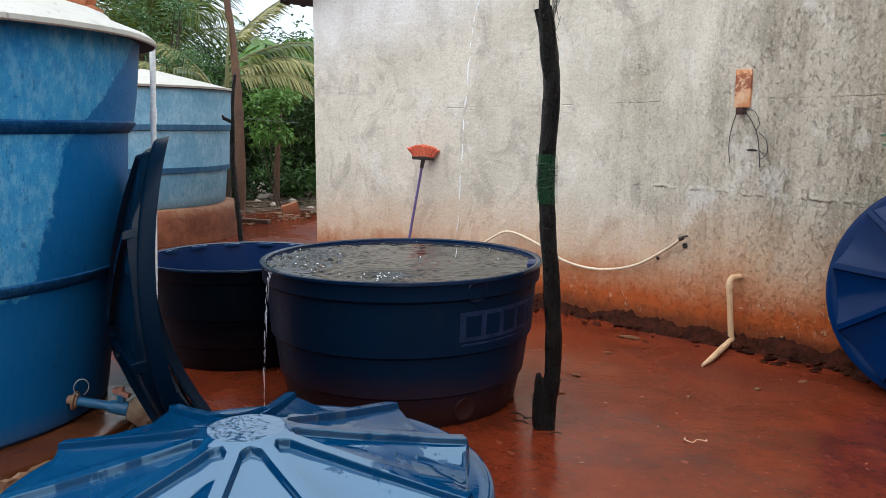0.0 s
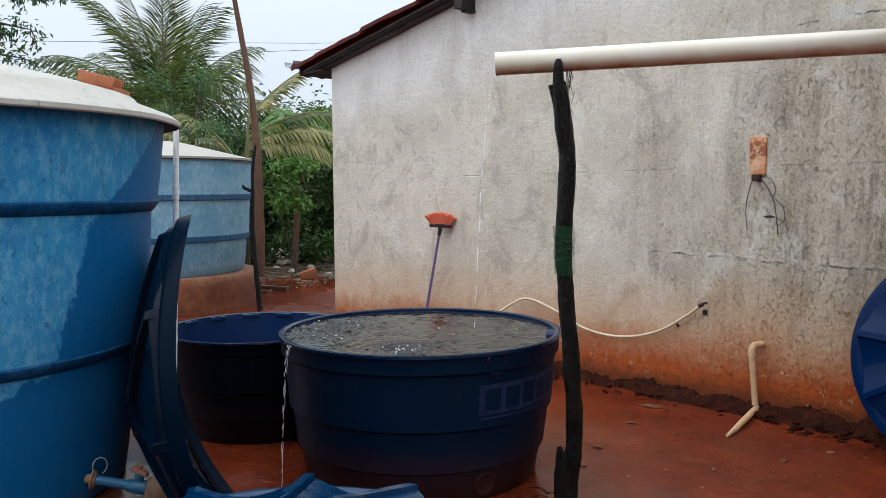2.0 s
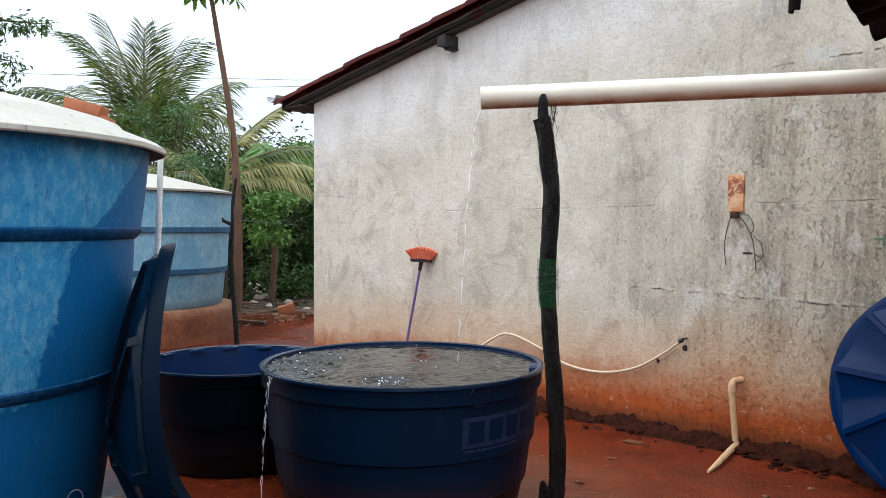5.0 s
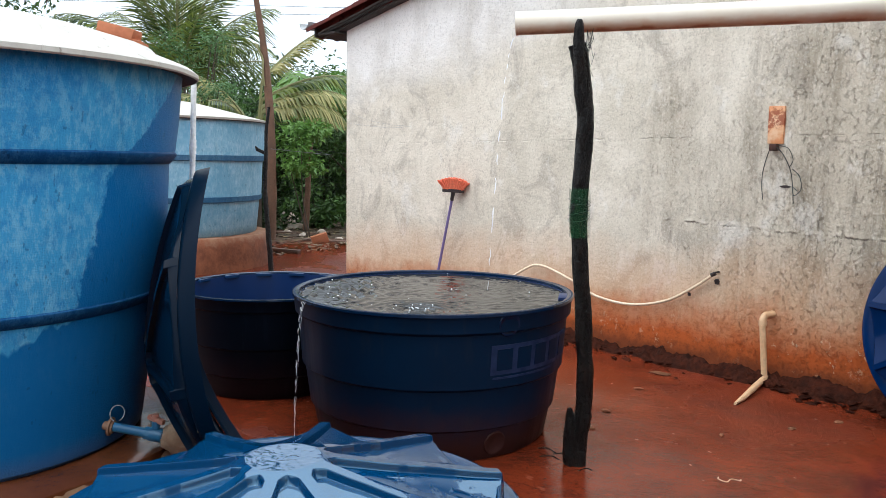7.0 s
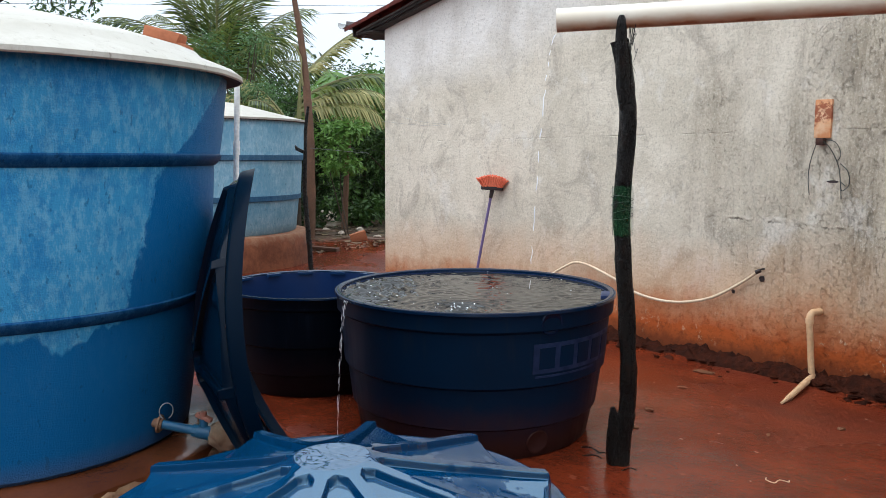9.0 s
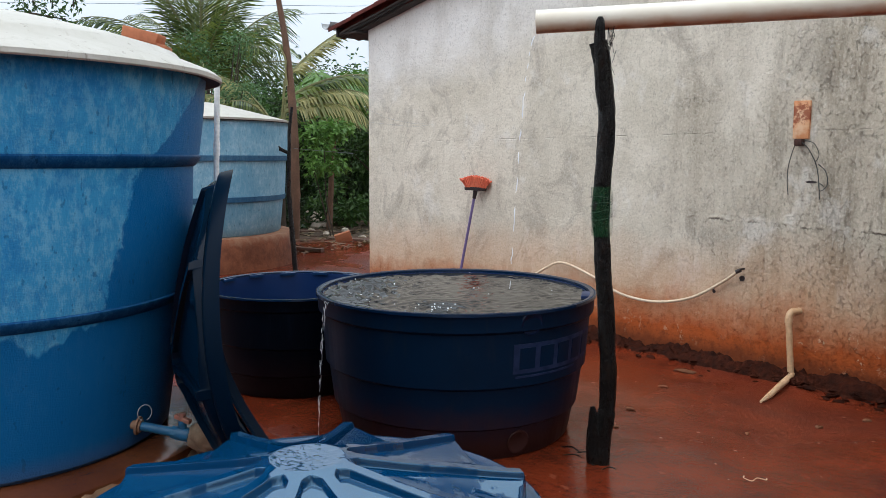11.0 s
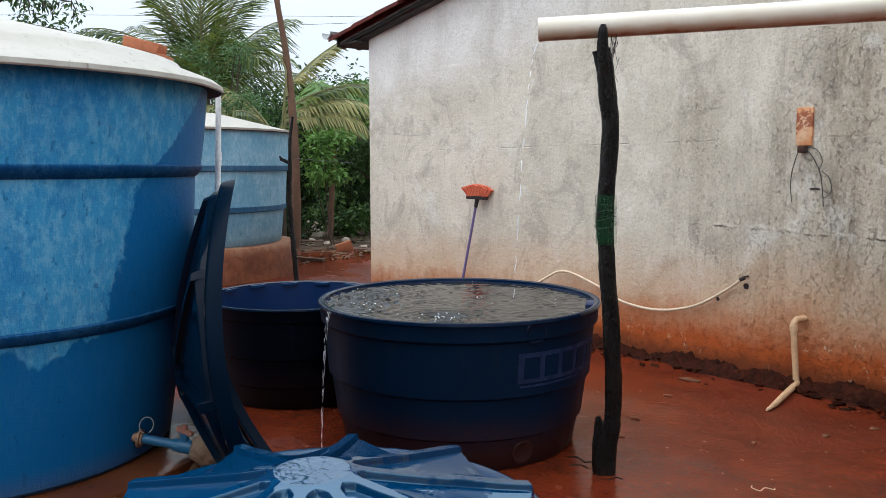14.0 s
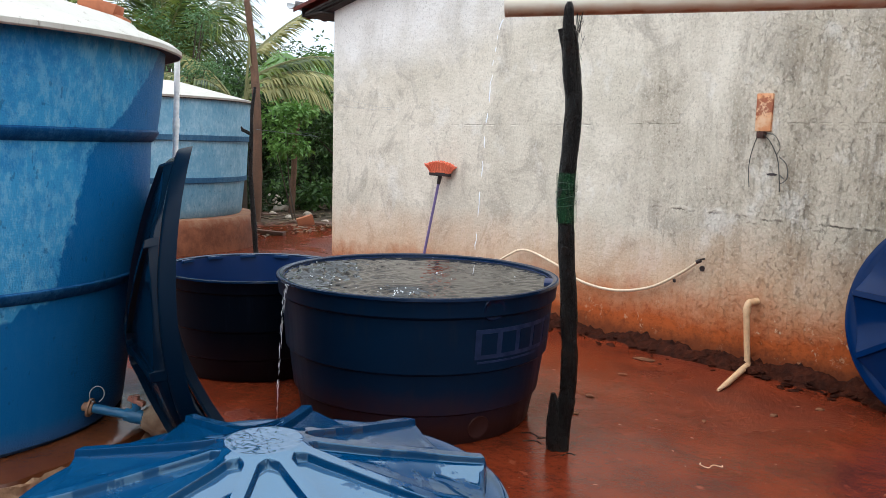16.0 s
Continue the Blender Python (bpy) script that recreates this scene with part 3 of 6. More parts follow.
def open_tub(loc, R, H, base, label, skin_material):
    t = thing("water_tank", Matrix.Translation(loc) , label, "water tank", "open water tanks")
    k, h = R / 0.755, H / 0.753
    lv = [(base - 0.012, 0.0), (base, 0.012), (base + 0.028 * k, 0.16 * h), (base + 0.044 * k, 0.172 * h), (base + 0.070 * k, 0.37 * h), (base + 0.086 * k, 0.384 * h),
          (base + 0.106 * k, 0.645 * h), (base + 0.124 * k, 0.66 * h), (R - 0.004, 0.74 * h), (R, 0.748 * h), (R - 0.002, 0.753 * h), (R - 0.010, 0.753 * h)]
    outer = [(0, 0)] + lv
    vs, fs = lathe(outer + [(r - 0.014, z) for r, z in reversed(lv[:-2])] + [(0, 0.014)], 128)
    link("body", vs, fs, skin_material, t, smooth=35)
    # rolled rim with a lighter, wet edge
    vs, fs = lathe([(R - 0.03, 0.735 * h), (R - 0.028, 0.748 * h), (R - 0.012, 0.7535 * h), (R + 0.004, 0.751 * h), (R + 0.006, 0.738 * h), (R - 0.001, 0.735 * h)], 128, True)
    link("rim", vs, fs, M["navy_plain"], t)
    inner = [(base + 0.010 * k, 0.10 * h), (base + 0.066 * k, 0.40 * h), (base + 0.090 * k, 0.645 * h), (R - 0.030, 0.735 * h)]
    link("inner_wall", *lathe([(r - 0.003, z) for r, z in inner] + [(r - 0.006, z) for r, z in reversed(inner)], 128, True), M["navy_in"], t, "wet inside of the tank wall")
    return t


big_tub = open_tub((-3.266, 2.844, 0.0), 0.755, 0.753, 0.622, "round navy plastic water tank brimming with rainwater", M["navy"])
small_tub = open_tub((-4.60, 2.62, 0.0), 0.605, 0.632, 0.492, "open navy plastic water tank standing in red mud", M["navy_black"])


def ribbed_lid(R, hub_z, tip_z, flange_z, ribs, turn, hub=0.105, half=0.0145, skirt=0.05, flange=0.04, wall=0.021, sag=0.032, scallop=0.060, bend=None, wet=0.0):
    """A star-ribbed tank lid in two pieces, shell and rim: a flat hub, straight ribs that fall to pointed tips, panels slung between them
    that sag towards a scalloped edge, then a flat flange and a skirt."""
    tip = R - flange
    rs = [0.0] + list(np.linspace(0.006, 0.095, 22)) + list(np.linspace(0.10, hub + 0.10, 40)) + list(np.linspace(hub + 0.115, tip, 22))
    step = 2 * math.pi / ribs

    def height(r, u):
        d = r * math.sin(abs(u))
        t = max(0.0, (r - hub * 0.9) / (tip - hub * 0.9))
        crown = hub_z + (tip_z - hub_z) * t ** 0.88
        free = max(1e-4, step / 2 - math.asin(min(0.9, half / r)))
        w = min(1.0, max(0.0, abs(u) - math.asin(min(0.9, half / r))) / free)
        floor = crown - wall * (1 - 0.25 * t) - sag * t ** 1.5 * math.sin(0.5 * math.pi * w) ** 1.2
        # the sunken panel has a round end at the hub and a soft step at the rib
        e = (d - half) / 0.0055
        q = (r - hub - 0.022 * max(0.0, 1 - max(0.0, d - half) / 0.024) ** 2) / 0.010
        m = min(max(min(e, q), 0), 1)
        m = m * m * (3 - 2 * m)
        return crown + (floor - crown) * m

    vs, fs, rings = [(0, 0, hub_z)], [], []
    for r in rs[1:]:
        ring = []
        edge = min(math.asin(min(0.95, half / r)), step * 0.34)
        side = min(0.0055 / r, step * 0.1)
        us = [0, 0.5 * edge, 0.9 * edge, edge] + [edge + side * c for c in (0.2, 0.4, 0.6, 0.8, 1.0)]
        us += list(np.linspace(us[-1], step / 2, 10)[1:])
        full = [-u for u in reversed(us[1:])] + us[:-1]
        for s in range(ribs):
            for u in full:
                a = turn + s * step + u
                ring.append(len(vs))
                pinch = 1 - scallop * (r / tip) ** 5 * max(0.0, math.sin(0.5 * math.pi * min(1.0, max(0.0, abs(u) - edge) / (step / 2 - edge)))) ** 0.9
                x, y = r * pinch * math.cos(a), r * pinch * math.sin(a)
                # rain lying on the hub, ruffled by drops
                ruffle = wet * max(0.0, 1 - r / 0.125) ** 0.5 * (noise.noise((x * 38, y * 60, 4)) + 0.5 * noise.noise((x * 95, y * 120, 7)))
                # the moulding is not quite true
                dent = 0.0016 * noise.noise((x * 7, y * 7, 2)) + 0.0008 * noise.noise((x * 21, y * 21, 5))
                vs.append((x, y, height(r, u) + ruffle + dent))
        rings.append(ring)
    n = len(rings[0])
    for i in range(n):
        fs.append((0, rings[0][i], rings[0][(i + 1) % n]))
    for p, q in zip(rings, rings[1:]):
        for i in range(n):
            j = (i + 1) % n
            fs.append((p[i], p[j], q[j], q[i]))
    # a rounded lip falls from the scalloped edge to the flange, then the underside
    last = rings[-1]
    for out, drop in ((0.003, 0.12), (0.006, 0.45), (0.008, 1.0)):
        ring = []
        for i in rings[-1]:
            x, y, z = vs[i]
            k = 1 + out / math.hypot(x, y)
            ring.append(len(vs))
            vs.append((x * k, y * k, z + (min(z - 0.003, flange_z + 0.001) - z) * drop))
        for i in range(n):
            j = (i + 1) % n
            fs.append((last[i], last[j], ring[j], ring[i]))
        last = ring
    under = []
    for ring in rings:
        u = []
        for i in ring:
            x, y, z = vs[i]
            u.append(len(vs))
            vs.append((x * 0.994, y * 0.994, z - 0.007))
        under.append(u)
    vs.append((0, 0, hub_z - 0.007))
    for i in range(n):
        fs.append((len(vs) - 1, under[0][(i + 1) % n], under[0][i]))
    for p, q in zip(under, under[1:]):
        for i in range(n):
            j = (i + 1) % n
            fs.append((p[i], q[i], q[j], p[j]))
    inner = tip * (1 - scallop - 0.01)
    rim = lathe([(inner, flange_z - 0.006), (inner + 0.004, flange_z - 0.002), (tip, flange_z - 0.001), (R - 0.012, flange_z), (R - 0.004, flange_z - 0.003), (R, flange_z - 0.010), (R + 0.004, flange_z - skirt), (R - 0.002, flange_z - skirt), (R - 0.008, flange_z - 0.014)], 160, True)
    if bend:
        vs, rim = [bend(Vector(v)) for v in vs], ([bend(Vector(v)) for v in rim[0]], rim[1])
    return (vs, fs), rim


# covered small tank in the foreground
low = thing("covered_water_tank", (-1.652, 0.946, 0.0), "low plastic water tank under a wet blue ribbed lid", "water tank")
lv = [(0.45, 0.0), (0.465, 0.012), (0.50, 0.2), (0.515, 0.21), (0.545, 0.4), (0.56, 0.41), (0.575, 0.55), (0.56, 0.555)]
link("body", *lathe([(0, 0)] + lv + [(0, 0.52)], 96), M["navy"], low)
shell, rim = ribbed_lid(0.597, 0.212, 0.115, 0.064, 10, 2.377, wet=0.0011)
lid = link("lid", *shell, M["lid"], low, "glossy blue lid with ten raised ribs, wet with rain", smooth=28)
lid.matrix_basis = Matrix.Translation((0, 0, 0.522)) @ Matrix.Rotation(-0.0155, 4, "Y") @ Matrix.Rotation(0.0087, 4, "X")
link("lid_rim", *rim, M["lid"], lid, "rounded lip of the lid")


# a lid leaning upright between the tanks
def bowed(v):
    k = 0.50 if v.x < 0 else 0.34
    return Vector((v.x, v.y, v.z - k * v.x * v.x))


def loose_lid(R, m, label, material, bend=None, turn=0.0):
    t = thing("tank_lid", m, label, "tank lid", "loose tank lids")
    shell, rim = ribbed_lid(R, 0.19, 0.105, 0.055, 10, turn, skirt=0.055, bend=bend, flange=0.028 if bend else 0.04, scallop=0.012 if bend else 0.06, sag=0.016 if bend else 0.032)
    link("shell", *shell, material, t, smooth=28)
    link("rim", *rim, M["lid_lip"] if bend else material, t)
    return t


def upright(at, up, nrm):
    up, nrm = Vector(up).normalized(), Vector(nrm)
    nrm = (nrm - up * nrm.dot(up)).normalized()
    return Matrix.Translation(at) @ Matrix((up, nrm.cross(up), nrm)).transposed().to_4x4()


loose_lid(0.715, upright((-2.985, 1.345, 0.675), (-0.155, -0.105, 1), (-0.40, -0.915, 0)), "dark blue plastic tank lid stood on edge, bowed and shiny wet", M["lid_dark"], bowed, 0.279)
# a lid leaning against the wall
loose_lid(0.62, upright((-1.14, 4.86, 0.60), (0, 0.26, 1), (0.0, -1, 0.26)), "navy plastic tank lid leaning on the plaster wall", M["lid_mid"], None, 0.22)

# tall tank on its slab
tall = thing("water_tank", (-3.80, 0.66, 0.287), "tall chalky blue fibreglass water tank on a concrete slab", "water tank", "fibreglass tanks")
Z0 = 0.287
body = [(0.70, 0.0), (0.724, 0.02), (0.765, 0.30), (0.800, 0.568), (0.806, 0.574), (0.826, 0.606), (0.828, 0.622), (0.845, 0.80), (0.862, 1.134), (0.868, 1.140), (0.887, 1.174), (0.889, 1.190), (0.905, 1.30), (0.925, 1.50)]
link("body", *lathe([(0, 0)] + body + [(0.90, 1.50), (0, 1.48)], 160), M["tank"], tall, smooth=35)
# a deeper blue on the moulded ridges stands in for their soft shading
M["deep_band"] = tank_blue("ridge_shade_blue", (0.006, 0.060, 0.165), (0.004, 0.042, 0.125), (0.03, 0.12, 0.24), 0.55)
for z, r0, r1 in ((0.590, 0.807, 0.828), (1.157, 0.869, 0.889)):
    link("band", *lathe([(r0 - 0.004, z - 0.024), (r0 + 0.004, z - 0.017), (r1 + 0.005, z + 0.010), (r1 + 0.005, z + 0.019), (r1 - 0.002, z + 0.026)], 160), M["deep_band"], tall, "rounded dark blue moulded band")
lidp = [(0.980, 1.492), (0.985, 1.490), (0.99, 1.496), (0.988, 1.513), (0.955, 1.537), (0.82, 1.588), (0.80, 1.612), (0.60, 1.668), (0.30, 1.735), (0, 1.75)]
link("lid", *lathe(lidp, 128, wobble=0.01), M["white"], tall, "white domed lid, dirty at the rim")
# near-black ring: the shadow below the overhanging lip, put into its colour
link("lip_underside", *lathe([(0.915, 1.502), (0.960, 1.498), (0.981, 1.491), (0.981, 1.496), (0.96, 1.506), (0.915, 1.510)], 128, True, wobble=0.01), M["near_black"], tall, "mould-blackened underside of the lid's lip")
base = thing("concrete_base", (-3.80, 0.66, 0), "round rough concrete slab stained with red mud, broken at its edge", "concrete base")
slab = link("slab", *lathe([(0, -0.05), (0.95, -0.05), (0.955, 0.05), (0.94, 0.12), (0.945, 0.18), (0.93, 0.24), (0.91, 0.275), (0.87, 0.287), (0, 0.287)], 144, wobble=0.045), M["concrete"], base)
M["crust"] = grainy("broken_concrete", (0.34, 0.20, 0.11), (0.17, 0.065, 0.03), 0.8, 14, 60, 0.8, 0.01)
random.seed(21)
for k in range(22):
    t = radians(-75 + 7.5 * k + random.uniform(-3, 3))
    bm = bmesh.new()
    bmesh.ops.create_icosphere(bm, subdivisions=3, radius=1)
    sx, sy, sz = random.uniform(0.02, 0.035), random.uniform(0.05, 0.10), random.uniform(0.02, 0.05)
    for v in bm.verts:
        f = 1 + 0.45 * noise.noise(v.co * 1.6 + Vector((k * 3.3, 0, 0))) + 0.2 * noise.noise(v.co * 4.5 + Vector((0, k * 2.1, 0)))
        v.co = Vector((v.co.x * sx, v.co.y * sy, v.co.z * sz)) * f
    b = part("broken_edge", bm, M["crust"], base, smooth=35)
    b.matrix_basis = Matrix.Translation((0.925 * math.cos(t), 0.925 * math.sin(t), random.uniform(0.20, 0.245))) @ Matrix.Rotation(t, 4, "Z")

# far tank on its plinth
far_tank = thing("water_tank", (-9.65, 3.94, 0.541), "pale blue fibreglass water tank on a round plinth", "water tank", "fibreglass tanks")
fb = [(1.18, 0), (1.196, 0.02), (1.235, 0.42), (1.258, 0.43), (1.27, 0.70), (1.28, 0.89), (1.302, 0.90), (1.318, 1.334)]
link("body", *lathe([(0, 0)] + fb + [(0, 1.33)], 96), M["tank_far"], far_tank, smooth=35)
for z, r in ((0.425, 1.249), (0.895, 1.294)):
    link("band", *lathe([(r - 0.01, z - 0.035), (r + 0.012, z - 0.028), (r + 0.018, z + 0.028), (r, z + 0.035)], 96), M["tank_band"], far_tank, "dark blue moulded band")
link("lid", *lathe([(1.30, 1.325), (1.35, 1.32), (1.355, 1.345), (1.0, 1.43), (0.5, 1.55), (0.3, 1.57), (0, 1.575)], 64, wobble=0.01), M["white"], far_tank, "flat conical white lid")
# same near-black ring for the shade under this lip
link("lip_underside", *lathe([(1.31, 1.318), (1.345, 1.312), (1.352, 1.322), (1.31, 1.328)], 64, True, wobble=0.01), M["near_black"], far_tank, "grimy underside of the lid's lip")
pl = link("plinth", *lathe([(1.40, -0.1), (1.38, 0.47), (1.34, 0.535), (1.30, 0.541), (0, 0.541)], 64, wobble=0.015), M["plinth"])
pl.location = (-9.65, 3.94, 0)
tagged(pl, "round masonry plinth stained red by mud", "plinth")

# ---- roof of the plastered house ----
M["roof_tile"] = grainy("old_red_roof_tile", (0.125, 0.020, 0.014), (0.050, 0.014, 0.011), 0.85, 5, 45, 0.5, 0.004, 0.1, 0.25)
# brown-black, for every piece of the porch roof
M["roof_dark"] = grainy("brown_black_clay", (0.016, 0.0075, 0.006), (0.007, 0.0045, 0.004), 0.85, 4, 45, 0.5, 0.004, spec=0.08, random=0.3)
M["old_wood"] = grainy("grey_old_wood", (0.038, 0.034, 0.032), (0.018, 0.016, 0.015), 0.75, 8, 60, 0.7, 0.006)
M["mortar"] = grainy("grey_mortar", (0.07, 0.06, 0.055), (0.035, 0.03, 0.028), 0.85, 5, 40, 0.6, 0.008)
M["unseen_wall"] = grainy("dark_unseen_masonry", (0.18, 0.13, 0.10), (0.11, 0.09, 0.07), 0.85, 1.5, 20, 0.5, 0.01)
M["batten_grey"] = grainy("bleached_batten", (0.20, 0.185, 0.18), (0.07, 0.065, 0.06), 0.75, 3, 50, 0.5, 0.004)
M["zinc"] = grainy("dull_zinc", (0.40, 0.41, 0.41), (0.28, 0.28, 0.27), 0.5, 6, 50, 0.2, 0.003)


def half_tile(length, r0, r1, thick=0.012, seg=8, up=True):
    """A half-round clay tile that lies along x, its wide end at x = 0."""
    vs, fs = [], []
    for x, r in ((0, r0), (length, r1)):
        for rr in (r, r - thick):
            for i in range(seg + 1):
                t = math.pi * i / seg
                vs.append((x, rr * math.cos(t), rr * math.sin(t) * (0.85 if up else -0.85)))
    n = seg + 1
    for i in range(seg):
        fs += [(i, i + 1, 2 * n + i + 1, 2 * n + i), (n + i + 1, n + i, 3 * n + i, 3 * n + i + 1),
               (i + 1, i, n + i, n + i + 1), (2 * n + i, 2 * n + i + 1, 3 * n + i + 1, 3 * n + i)]
    for i in (0, seg):
        fs.append((i, 2 * n + i, 3 * n + i, n + i))
    return vs, fs


def mesh_of(name, piece, material, smooth=40):
    me = bpy.data.meshes.new(name)
    me.from_pydata([tuple(v) for v in piece[0]], [], piece[1])
    me.materials.append(material)
    me.shade_smooth()
    me.set_sharp_from_angle(angle=radians(smooth))
    return me


def child(name, me, parent, m):
    ob = new(name, me)
    ob.parent = parent
    ob.matrix_basis = m
    return ob


PITCH = math.atan(SLOPE)
roof = thing("house_roof", (CORNER_X, WALL_Y, EAVE_Z), "low red clay tile roof over the plaster gable", "roof", kind="structure")
cover = mesh_of("roof_tile", half_tile(0.50, 0.095, 0.075), M["roof_tile"])
trough = mesh_of("roof_tile", half_tile(0.50, 0.075, 0.095, up=False), M["roof_tile"])
random.seed(4)
for row in range(5):
    for k in range(20):
        x = -0.42 + 0.42 * k
        up = Matrix.Rotation(-PITCH + random.uniform(-0.012, 0.012), 4, "Y") @ Matrix.Rotation(random.uniform(-0.02, 0.02), 4, "Z")
        y = -0.14 + 0.2 * row
        child("roof_tile", cover, roof, Matrix.Translation((x, y + random.uniform(-0.008, 0.008), SLOPE * x + 0.085 + random.uniform(-0.006, 0.006))) @ up)
        child("roof_tile", trough, roof, Matrix.Translation((x, y + 0.10, SLOPE * x + 0.085)) @ up)
# deck behind the first rows, and the mortar bed and board along the verge
L = RIDGE_X - CORNER_X


def sloped_box(name, x0, x1, y0, y1, dz0, dz1, material, label=""):
    vs = [(x, y, SLOPE * x + dz) for x in (x0, x1) for y in (y0, y1) for dz in (dz0, dz1)]
    fs = [(0, 1, 3, 2), (4, 6, 7, 5), (0, 4, 5, 1), (2, 3, 7, 6), (0, 2, 6, 4), (1, 5, 7, 3)]
    n = 30
    bm = bmesh.new()
    q = [bm.verts.new(v) for v in vs]
    for f in fs:
        bm.faces.new([q[i] for i in f])
    bmesh.ops.recalc_face_normals(bm, faces=bm.faces[:])
    bmesh.ops.subdivide_edges(bm, edges=[e for e in bm.edges if abs(e.verts[0].co.x - e.verts[1].co.x) > 1], cuts=n, use_grid_fill=True)
    for v in bm.verts:
        v.co.z += 0.012 * noise.noise(v.co * 3.7) + 0.006 * noise.noise(v.co * 11)
        v.co.y += 0.010 * noise.noise(v.co * 2.9 + Vector((5, 0, 0)))
    return part(name, bm, material, roof, label)


sloped_box("mortar_bed", -0.30, L, -0.09, 0.14, 0.0, 0.065, M["mortar"], "grey mortar bed under the verge tiles")
sloped_box("verge_board", -0.36, L, -0.125, -0.085, 0.022, 0.07, M["old_wood"], "weathered dark verge board")
sloped_box("batten", -0.34, L, -0.14, -0.12, 0.048, 0.066, M["batten_grey"], "thin bleached grey batten")
sloped_box("deck", -0.36, L, 0.17, 7.0, 0.02, 0.06, M["old_wood"])
e = part("eave_board", box_bm(0.03, 1.2, 0.10, 0.004), M["old_wood"], roof)
e.location = (-0.36, 0.44, -0.045)
e = part("soffit", box_bm(0.36, 1.2, 0.02, 0.003), M["mortar"], roof, "pale soffit under the eave")
e.location = (-0.19, 0.46, -0.03)
g = link("gutter_end", *placed(half_tile(0.5, 0.09, 0.09, 0.006, up=False), Matrix.Translation((-0.47, 0.33, 0.12)) @ Matrix.Rotation(math.pi / 2, 4, "Z")), M["zinc"], roof, "dented zinc eave gutter")
g.location = (-0.02, -0.55, 0.0)
p = part("purlin_end", box_bm(0.095, 0.24, 0.105, 0.010, True, 0.005), M["near_black"], roof, "sawn black purlin end")
p.location = (2.17, -0.05, SLOPE * 2.17 - 0.125)
lo = part("purlin_foot", box_bm(0.075, 0.12, 0.022, 0.006), M["old_wood"], p)
lo.location = (0.015, 0, -0.022)

# ---- porch roof overhead, its eave running out to the wall ----
EX, EZ, PS = -1.20, 2.375, 0.24
porch = thing("porch_roof", (EX, 0, EZ), "dark clay tile porch roof seen from below", "roof", kind="structure")
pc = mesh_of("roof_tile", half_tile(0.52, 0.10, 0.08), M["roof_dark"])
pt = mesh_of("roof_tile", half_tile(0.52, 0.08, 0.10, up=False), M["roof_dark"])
pa = math.atan(PS)
random.seed(9)
for j in range(13):
    y = 1.5 + 0.215 * j
    for k in range(5):
        x = 0.43 * k + random.uniform(-0.02, 0.02)
        if k == 0:
            x = random.uniform(0.16, 0.22) if 2.55 < y < 2.95 else random.uniform(0.0, 0.05) + (0.07 if y < 3.2 else 0)
        t = Matrix.Rotation(-pa + random.uniform(-0.03, 0.03), 4, "Y") @ Matrix.Rotation(random.uniform(-0.05, 0.05), 4, "Z")
        child("roof_tile", pc, porch, Matrix.Translation((x, y, PS * x + 0.03)) @ t)
        child("roof_tile", pt, porch, Matrix.Translation((x - 0.02 + random.uniform(-0.03, 0.03) * (k == 0), y + 0.108, PS * x)) @ t)
# battens and rafters share the tiles' brown-black, a painted shade against looking lit
for k in range(4):
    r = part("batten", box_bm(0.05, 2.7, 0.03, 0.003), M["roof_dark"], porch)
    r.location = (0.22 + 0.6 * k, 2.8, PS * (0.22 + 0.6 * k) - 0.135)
for j in range(1, 3):
    r = link("rafter", *tube([(0.12, 0.6 + 1.35 * j, PS * 0.12 - 0.175), (1.3, 0.6 + 1.35 * j, PS * 1.3 - 0.175), (2.3, 0.6 + 1.35 * j, PS * 2.3 - 0.175)], [0.035, 0.04, 0.045], 8, 0.2), M["roof_dark"], porch)
sliver = mesh_of("roof_tile", half_tile(0.24, 0.032, 0.034), M["roof_dark"])
child("roof_tile", sliver, porch, Matrix.Translation((0.0, 2.88, -0.125)) @ Matrix.Rotation(0.8, 4, "Z") @ Matrix.Rotation(-1.52, 4, "Y"))
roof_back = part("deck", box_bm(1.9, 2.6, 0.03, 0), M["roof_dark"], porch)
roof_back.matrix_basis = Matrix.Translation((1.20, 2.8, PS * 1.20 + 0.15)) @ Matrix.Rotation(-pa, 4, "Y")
# an unseen wall behind the camera, added for reflections and bounced light
w = part("wall_east", box_bm(0.15, 9.0, 2.7, 0), M["wall"], None)
w.location = (5.6, 0.55, -0.1)
tagged(w, "plain plaster wall added behind the camera for bounced light", "wall", kind="structure")

# added out of view: holds sky light and haze off the dark plastics
w = part("wall_south", box_bm(26.0, 0.15, 2.1, 0), M["unseen_wall"], None)
w.location = (-10.4, -3.6, -0.1)
tagged(w, "plain dark wall added out of view to cut sky light", "wall", kind="structure")

# ---- gutter pipe on its forked post ----
P0, P1 = Vector((-2.621, 2.766, 2.087)), Vector((0.257, 4.944, 2.179))
pipe = thing("gutter_pipe", P0, "thick cream plastic pipe carrying rainwater, underside coloured for mud and shading", "pipe")
d = (P1 - P0)
ax = d.normalized()


def pipe_mesh(a, b, r, wall, seg=40):
    n = (b - a).normalized()
    s = n.orthogonal().normalized()
    u = n.cross(s)
    vs, fs = [], []
    for q, rr in ((a, r), (b, r), (b, r - wall), (a, r - wall)):
        for i in range(seg):
            t = 2 * math.pi * i / seg
            vs.append(q + (s * math.cos(t) + u * math.sin(t)) * rr)
    for k in range(4):
        for i in range(seg):
            j = (i + 1) % seg
            m = (k + 1) % 4
            fs.append((k * seg + i, k * seg + j, m * seg + j, m * seg + i))
    return vs, fs


